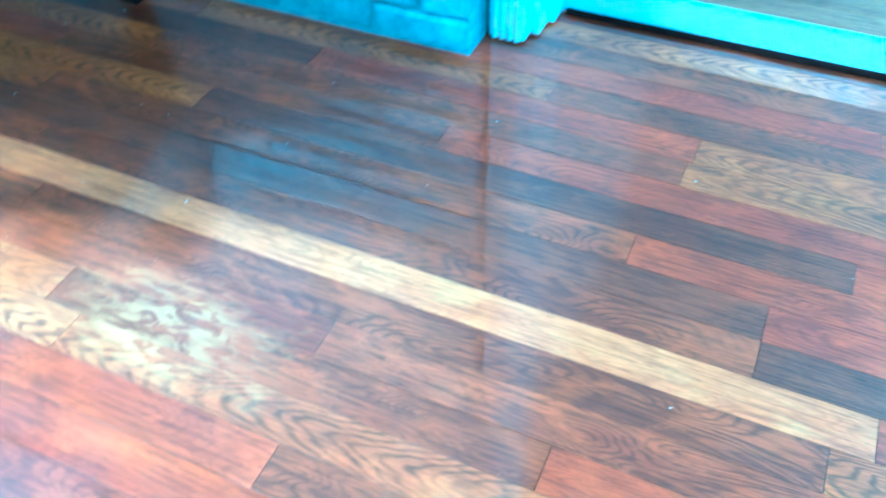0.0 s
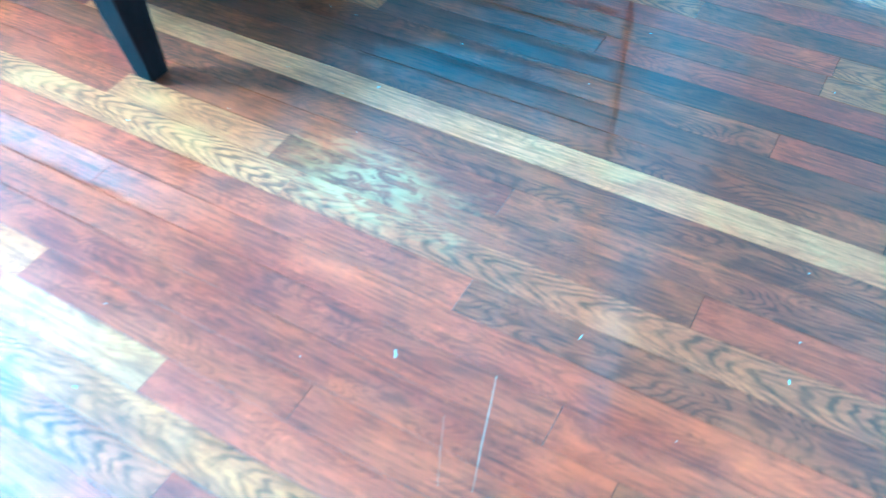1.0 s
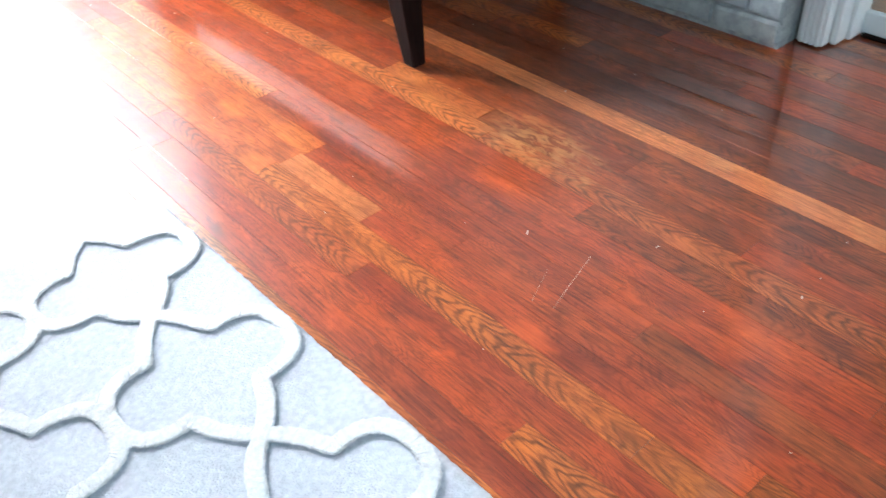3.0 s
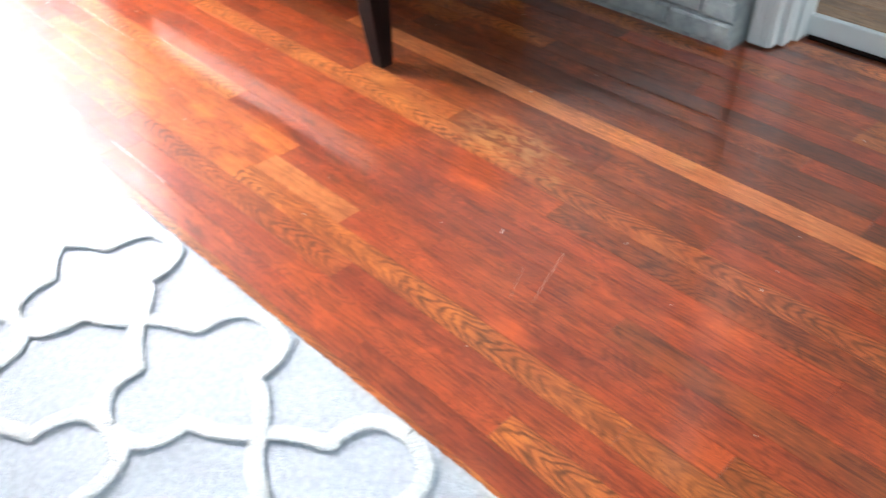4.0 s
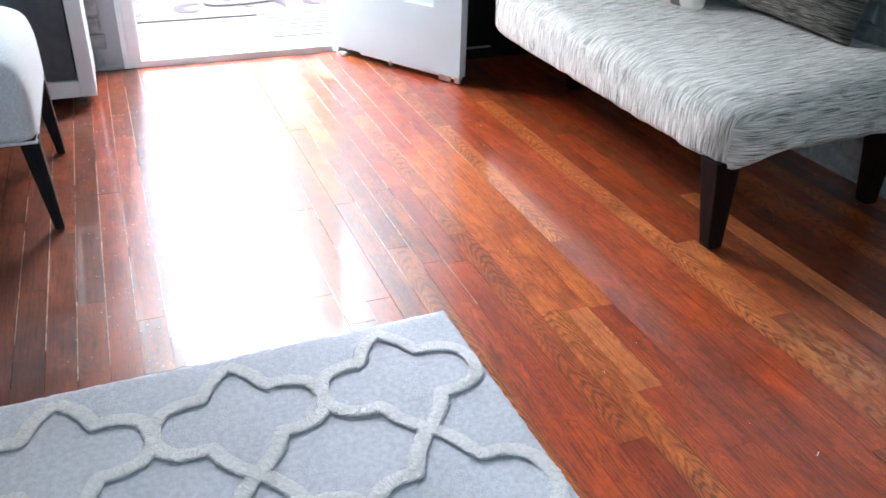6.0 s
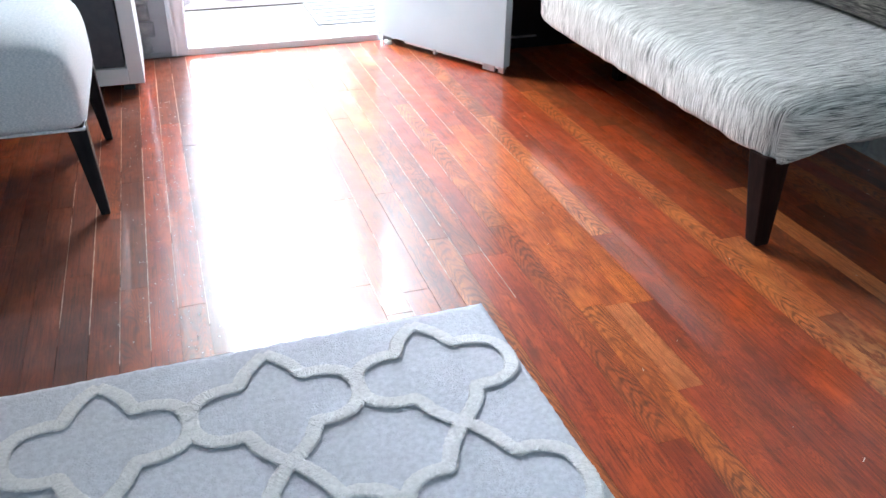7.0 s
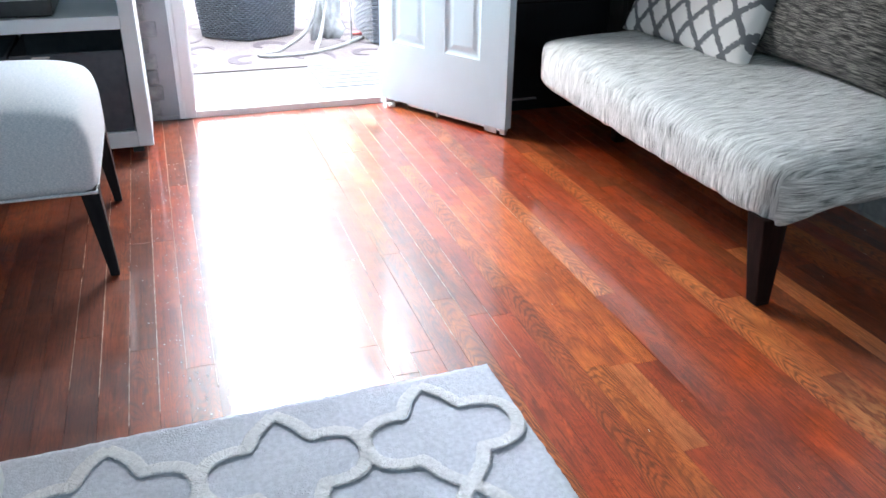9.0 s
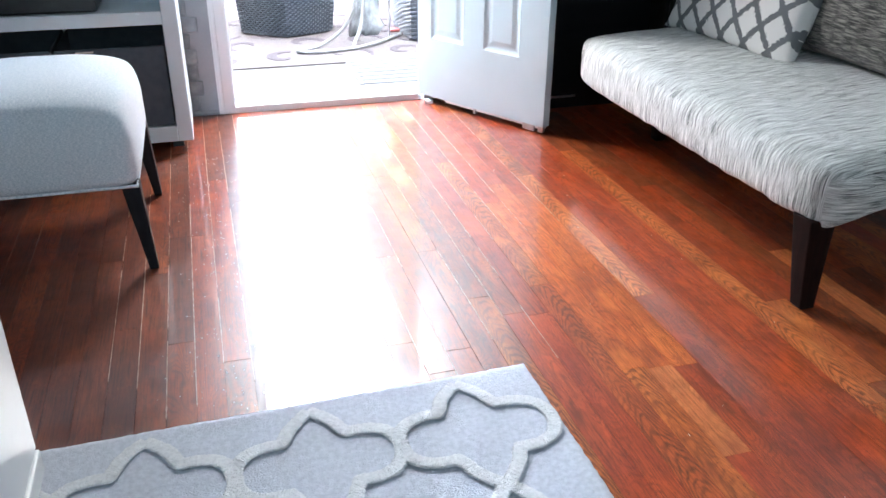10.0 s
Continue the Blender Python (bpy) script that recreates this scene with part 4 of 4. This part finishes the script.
part("foot_loop", bent([(-0.05, 3.72, 0.35), (-0.14, 3.74, 0.1), (-0.3, 3.72, -0.008), (-0.44, 3.64, -0.012), (-0.36, 3.58, -0.012), (-0.12, 3.62, -0.012), (0.1, 3.78, -0.012)], 0.011), WHITE_TUBE, rack, "", True)
part("foot_loop", bent([(0.22, 3.92, -0.012), (0.05, 3.74, -0.012), (-0.12, 3.62, -0.012), (-0.06, 3.7, 0.12), (0.02, 3.85, 0.5), (0.05, 3.9, 0.8)], 0.011), WHITE_TUBE, rack, "", True)
part("strut", bent([(-0.14, 3.74, 0.1), (-0.06, 3.86, 0.4), (0.0, 3.92, 0.8)], 0.009), WHITE_TUBE, rack, "", True)
part("strut", bent([(0.14, 3.86, -0.012), (0.14, 3.88, 0.3), (0.12, 3.92, 0.8)], 0.005), STEEL, rack, "", True)
bm = bmesh.new()
rows = [[bm.verts.new((-0.12 + (0.17 + 0.07 * noise.noise((0, j * 0.5, 3))) * i / 10 + 0.1 * j / 12 + 0.03 * noise.noise((i * 0.4, j * 0.7, 1)), 3.79 + 0.09 * noise.noise((i * 0.55, j * 0.5, 7)) + 0.1 * j / 12, 0.02 + 0.65 * j / 12)) for j in range(13)] for i in range(11)]
for i in range(10):
    for j in range(12):
        bm.faces.new((rows[i][j], rows[i + 1][j], rows[i + 1][j + 1], rows[i][j + 1]))
film_ob = part("clear_film", bm, PLASTIC_BAG, rack, "crumpled clear plastic film", True)
sol = film_ob.modifiers.new("thick", "SOLIDIFY")
sol.thickness = 0.002
sandal = thing("sandal", (0.25, 4.05, -0.022), "small pink rubber sandal on the outdoor rug", "sandal")
part("sole", B(0.18, 4.02, -0.021, 0.32, 4.08, -0.004, bevel=0.007), PINK, sandal)
part("strap", bent([(0.27, 4.015, -0.01), (0.275, 4.03, 0.02), (0.275, 4.07, 0.02), (0.27, 4.085, -0.01)], 0.006), LINT, sandal, "", True)

# ---- painted bricks ----
COURSE, LONG, JOINT = 0.066, 0.205, 0.009


def brick_mesh(length, height, depth):
    bm = B(-depth, -length / 2, -height / 2, 0, length / 2, height / 2, bevel=0.006, seg=1)
    for v in bm.verts:
        v.co += Vector((random.uniform(-0.002, 0.002), random.uniform(-0.002, 0.002), random.uniform(-0.002, 0.002)))
    return mesh_of("brick", bm, BRICK_PAINT)


BRICKS = [brick_mesh(LONG - JOINT, COURSE - JOINT, 0.03) for _ in range(4)]
HALVES = [brick_mesh(LONG / 2 - JOINT, COURSE - JOINT, 0.03) for _ in range(3)]
wall_e = bpy.data.objects["wall_east"]
rest = bmesh.new()
for j in range(37):
    z = 0.022 + (j + 0.5) * COURSE - 0.012
    y = -0.195
    odd = j % 2
    while y < WALL_Y - 0.05:
        size = LONG / 2 if (odd and y < -0.19) else LONG
        y1 = min(y + size, WALL_Y)
        if j < 11:
            ob = new("brick", random.choice(HALVES if size < LONG else BRICKS))
            ob.location = (BRICK_X + 0.03 + random.uniform(-0.002, 0.002), (y + y1) / 2, z)
            ob.rotation_euler = (0, random.uniform(-0.01, 0.01), random.uniform(-0.01, 0.01))
            ob.parent = wall_e
        else:
            box(rest, BRICK_X, y + JOINT / 2, z - COURSE / 2 + JOINT / 2, BRICK_X + 0.03, y1 - JOINT / 2, z + COURSE / 2 - JOINT / 2)
        y = y1
me = mesh_of("upper_bricks", rest, BRICK_PAINT)
ob = new("upper_bricks", me)
ob.parent = wall_e
tagged(ob, "grey painted bricks higher up", kind="stuff")

# ragged brick ends beside the bookcase
wall_n = bpy.data.objects["wall_north"]
for j in range(14):
    z = 0.02 + (j + 0.5) * COURSE
    w = random.choice((0.05, 0.058, 0.042)) if j % 2 else random.choice((0.02, 0.032, 0.038))
    bm = B(-1.12, WALL_Y - 0.009, z - 0.03, -1.02 + w, WALL_Y + 0.001, z + 0.03, bevel=0.004, seg=1)
    for v in bm.verts:
        v.co += Vector((random.uniform(-0.003, 0.003), random.uniform(-0.002, 0.002), random.uniform(-0.003, 0.003)))
    part("brick", bm, BRICK_PAINT, wall_n)
structure("baseboard", B(-1.02, WALL_Y - 0.01, 0.0, DOOR_L - 0.066, WALL_Y - 0.0005, 0.018, bevel=0.003), GREY_PLASTER, "thin grey strip at the foot of the wall", "baseboard")

# ---- floor boards ----
floor = thing("floor", (0, 0, 0), "glossy varnished strip wood floor in red, brown and orange tones", "floor", kind="structure")
STRIP = 0.0605


def board_mesh(width, mat, length=1.0):
    bm = bmesh.new()
    g = 0.0004
    w = width / 2 - g
    prof = [(-w, -0.018), (-w, 0), (w, 0), (w, -0.018)]
    a = [bm.verts.new((x, 0, z)) for x, z in prof]
    b = [bm.verts.new((x, length, z)) for x, z in prof]
    for i in range(4):
        bm.faces.new((a[i], a[(i + 1) % 4], b[(i + 1) % 4], b[i]))
    bm.faces.new(a[::-1])
    bm.faces.new(b)
    return mesh_of("board", bm, mat)


seams = [0.0]
while seams[-1] < 1.37:
    seams.append(seams[-1] + 0.0637)
left = [0.0]
while left[-1] > -3.1:
    left.append(left[-1] - (0.0604 if left[-1] > -0.42 else 0.0633 if left[-1] > -0.8 else 0.0625))
edges_x = sorted(left[1:] + seams)
kinds = [WOOD_RED] * 5 + [WOOD_BROWN] * 3 + [WOOD_ORANGE] * 2 + [WOOD_DARK] * 1
meshes = {}


def board(x0, x1, y0, y1, mat):
    key = (round(x1 - x0, 4), mat.name)
    if key not in meshes:
        meshes[key] = board_mesh(x1 - x0, mat)
    ob = new("board", meshes[key])
    ob.location = ((x0 + x1) / 2, y0 + 0.0005, random.uniform(-0.0002, 0))
    ob.scale = (1, y1 - y0 - 0.001, 1)
    ob.parent = floor
    return ob


# boards that stand out: strip number from the x = 0 seam, their ends and the wood
SPECIAL = {
    -1: [(0.0, 0.31, WOOD_LIGHT), (-0.9, 0.0, WOOD_RED), (0.31, 1.45, WOOD_TAN)],
    -2: [(-0.75, 0.32, WOOD_ORANGE), (0.32, 1.3, WOOD_TAN)],
    -3: [(-0.12, 0.74, WOOD_FLAME), (-0.9, -0.12, WOOD_RED), (0.74, 1.7, WOOD_ORANGE)],
    -4: [(-0.6, 0.6, WOOD_RED), (0.6, 1.8, WOOD_RED)],
    -5: [(-0.3, 0.62, WOOD_RED), (0.62, 1.9, WOOD_BROWN)],
    0: [(-0.2, 0.3, WOOD_RED), (0.3, 1.35, WOOD_TAN), (-1.2, -0.2, WOOD_RED)],
    1: [(0.615, 1.5, WOOD_FIGURED), (-0.6, 0.615, WOOD_RED)],
    2: [(-0.5, 0.9, WOOD_RED), (0.9, 2.2, WOOD_RED)],
    3: [(-0.95, 0.35, WOOD_RED), (0.35, 1.5, WOOD_RED)],
    4: [(-0.3, 0.8, WOOD_RED), (-1.2, -0.3, WOOD_BROWN), (0.8, 1.9, WOOD_RED)],
    5: [(0.06, 1.7, WOOD_FIGURED), (-1.2, 0.06, WOOD_WORN)],
    6: [(0.127, 0.5, WOOD_FIGURED), (-0.6, 0.127, WOOD_PALE_RED), (0.5, 1.5, WOOD_RED), (-1.5, -0.6, WOOD_RED)],
    7: [(-0.27, 0.45, WOOD_PALE_RED), (0.45, 1.3, WOOD_RED), (-1.1, -0.27, WOOD_BROWN)],
    8: [(-0.9, 0.3, WOOD_BROWN), (0.3, 1.37, WOOD_BROWN), (1.37, 2.0, WOOD_RED)],
    9: [(-0.95, 0.75, WOOD_LIGHT), (0.75, 1.6, WOOD_RED), (-2, -0.95, WOOD_RED)],
    10: [(-0.8, 0.4, WOOD_BROWN)],
    11: [(-0.8, 0.6, WOOD_DARK)],
    12: [(-0.6, 0.5, WOOD_BROWN)],
    13: [(-0.9, 0.2, WOOD_DARK)],
    15: [(-1.1, -0.632, WOOD_ORANGE), (-0.632, 0.4, WOOD_BROWN)],
    -6: [(0.72, 1.9, WOOD_BROWN), (-0.3, 0.72, WOOD_ORANGE)],
}
zero = edges_x.index(0.0)
random.seed(11)
far_boards = bmesh.new()
for i, (x0, x1) in enumerate(zip(edges_x, edges_x[1:])):
    k = i - zero
    fixed = sorted(SPECIAL.get(k, []), key=lambda s: s[0])
    spans = []
    y = -3.2 - random.uniform(0, 0.7)
    stops = [s[0] for s in fixed] + [WALL_Y - 0.012]
    while y < WALL_Y - 0.013:
        hit = [s for s in fixed if abs(s[0] - y) < 1e-6]
        if hit:
            spans.append((y, min(hit[0][1], WALL_Y - 0.012), hit[0][2]))
            y = spans[-1][1]
            continue
        nxt = min(s for s in stops if s > y + 1e-6)
        end = y + random.uniform(0.5, 1.5)
        if nxt - end < 0.3:
            end = nxt
        mat = random.choice(kinds)
        # darker woods towards the left put the chair's shade into the board colour
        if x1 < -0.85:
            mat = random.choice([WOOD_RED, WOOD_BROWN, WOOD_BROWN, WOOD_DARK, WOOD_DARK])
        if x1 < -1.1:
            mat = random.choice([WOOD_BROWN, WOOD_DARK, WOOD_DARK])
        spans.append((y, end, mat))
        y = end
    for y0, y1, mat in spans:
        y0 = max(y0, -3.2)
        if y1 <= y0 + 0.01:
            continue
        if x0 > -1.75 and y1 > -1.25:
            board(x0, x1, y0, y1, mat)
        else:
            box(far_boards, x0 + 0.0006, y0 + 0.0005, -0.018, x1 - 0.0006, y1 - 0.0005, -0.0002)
ob = new("far_boards", mesh_of("far_boards", far_boards, WOOD_RED))
ob.parent = floor
tagged(ob, "red-brown floor boards further back", kind="stuff")

# pale strips along the seams; right of the glare they paint glinting grooves
seam_bm = bmesh.new()
for x in edges_x:
    if -1.3 < x < -0.84 or (-0.6 < x < 0.1 and random.random() < 0.9):
        y = (0.35 if x < -0.2 else 0.9) + random.uniform(0, 0.25)
        while y < 2.45:
            end = y + random.uniform(0.12, 0.6)
            w = random.uniform(0.0004, 0.0011) if x < -0.6 else random.uniform(0.0004, 0.0008)
            box(seam_bm, x - w, y, -0.004, x + w, min(end, 2.48), 0.0004)
            y = end + random.choice((0.0, 0.01, 0.06, 0.15))
ob = new("seam_lines", mesh_of("seam_lines", seam_bm, PALE_LINE))
ob.parent = floor
tagged(ob, "pale lines along the seams, partly painted glints", kind="stuff")

# next room: raised boards
next_floor = thing("next_room_floor", (2.4, -1.6, 0.06), "lighter wood floor one low step up", "floor", kind="structure")
for i in range(35):
    x0 = 1.4 + i * 0.0605
    y = -3.2 + random.uniform(0, 0.4)
    box_bm = B(x0 + 0.0006, -3.2, 0.04, x0 + 0.06, -0.2, 0.066, bevel=0.001, seg=1)
    part("board", box_bm, WOOD_NEXT, next_floor)

# lint and crumbs
lint = bmesh.new()
random.seed(5)
for _ in range(95):
    x, y = random.uniform(-1.2, 1.1), random.uniform(-0.95, 2.3)
    if x < -0.3 and y < 0.4:
        continue
    a, ln, w = random.uniform(0, 3.14), random.choice((0.0015, 0.002, 0.002, 0.003, 0.003, 0.007)), 0.0008
    m = Matrix.Translation((x, y, 0.0012)) @ Matrix.Rotation(a, 4, "Z") @ Matrix.Diagonal((ln, w, 0.0009, 1))
    bmesh.ops.create_cube(lint, size=1, matrix=m)
for x, y, a, ln in ((0.154, -0.27, 0.6, 0.012), (0.36, -0.739, 0.4, 0.006), (0.624, 0.061, 0.2, 0.005)):
    bmesh.ops.create_cube(lint, size=1, matrix=Matrix.Translation((x, y, 0.0014)) @ Matrix.Rotation(a, 4, "Z") @ Matrix.Diagonal((ln, 0.0018, 0.0012, 1)))
for _ in range(260):
    x, y = random.gauss(-0.97, 0.07), random.uniform(0.4, 2.0)
    ln = random.choice((0.0012, 0.0016, 0.0022, 0.003))
    bmesh.ops.create_cube(lint, size=1, matrix=Matrix.Translation((x, y, 0.001)) @ Matrix.Rotation(random.uniform(0, 3), 4, "Z") @ Matrix.Diagonal((ln, ln * 0.7, 0.0008, 1)))
lint_ob = new("lint", mesh_of("lint", lint, LINT))
tagged(lint_ob, "white crumbs and lint scattered on the floor", "lint", kind="stuff")
SCRATCH_ENDS = (((0.188, -0.405), (0.032, -0.454)), ((0.104, -0.374), (0.018, -0.414)))
scr = bmesh.new()
for (ax, ay), (bx, by) in SCRATCH_ENDS:
    pts = [(ax + (bx - ax) * t / 8 + 0.001 * math.sin(t), ay + (by - ay) * t / 8, 0.0003) for t in range(9)]
    tube(scr, pts, 0.0004 if ax > 0.15 else 0.0002, 5, 0.5)
ob = new("scratches", mesh_of("scratches", scr, PALE_LINE))
ob.parent = floor
tagged(ob, "pale scratches in the varnish", kind="stuff")
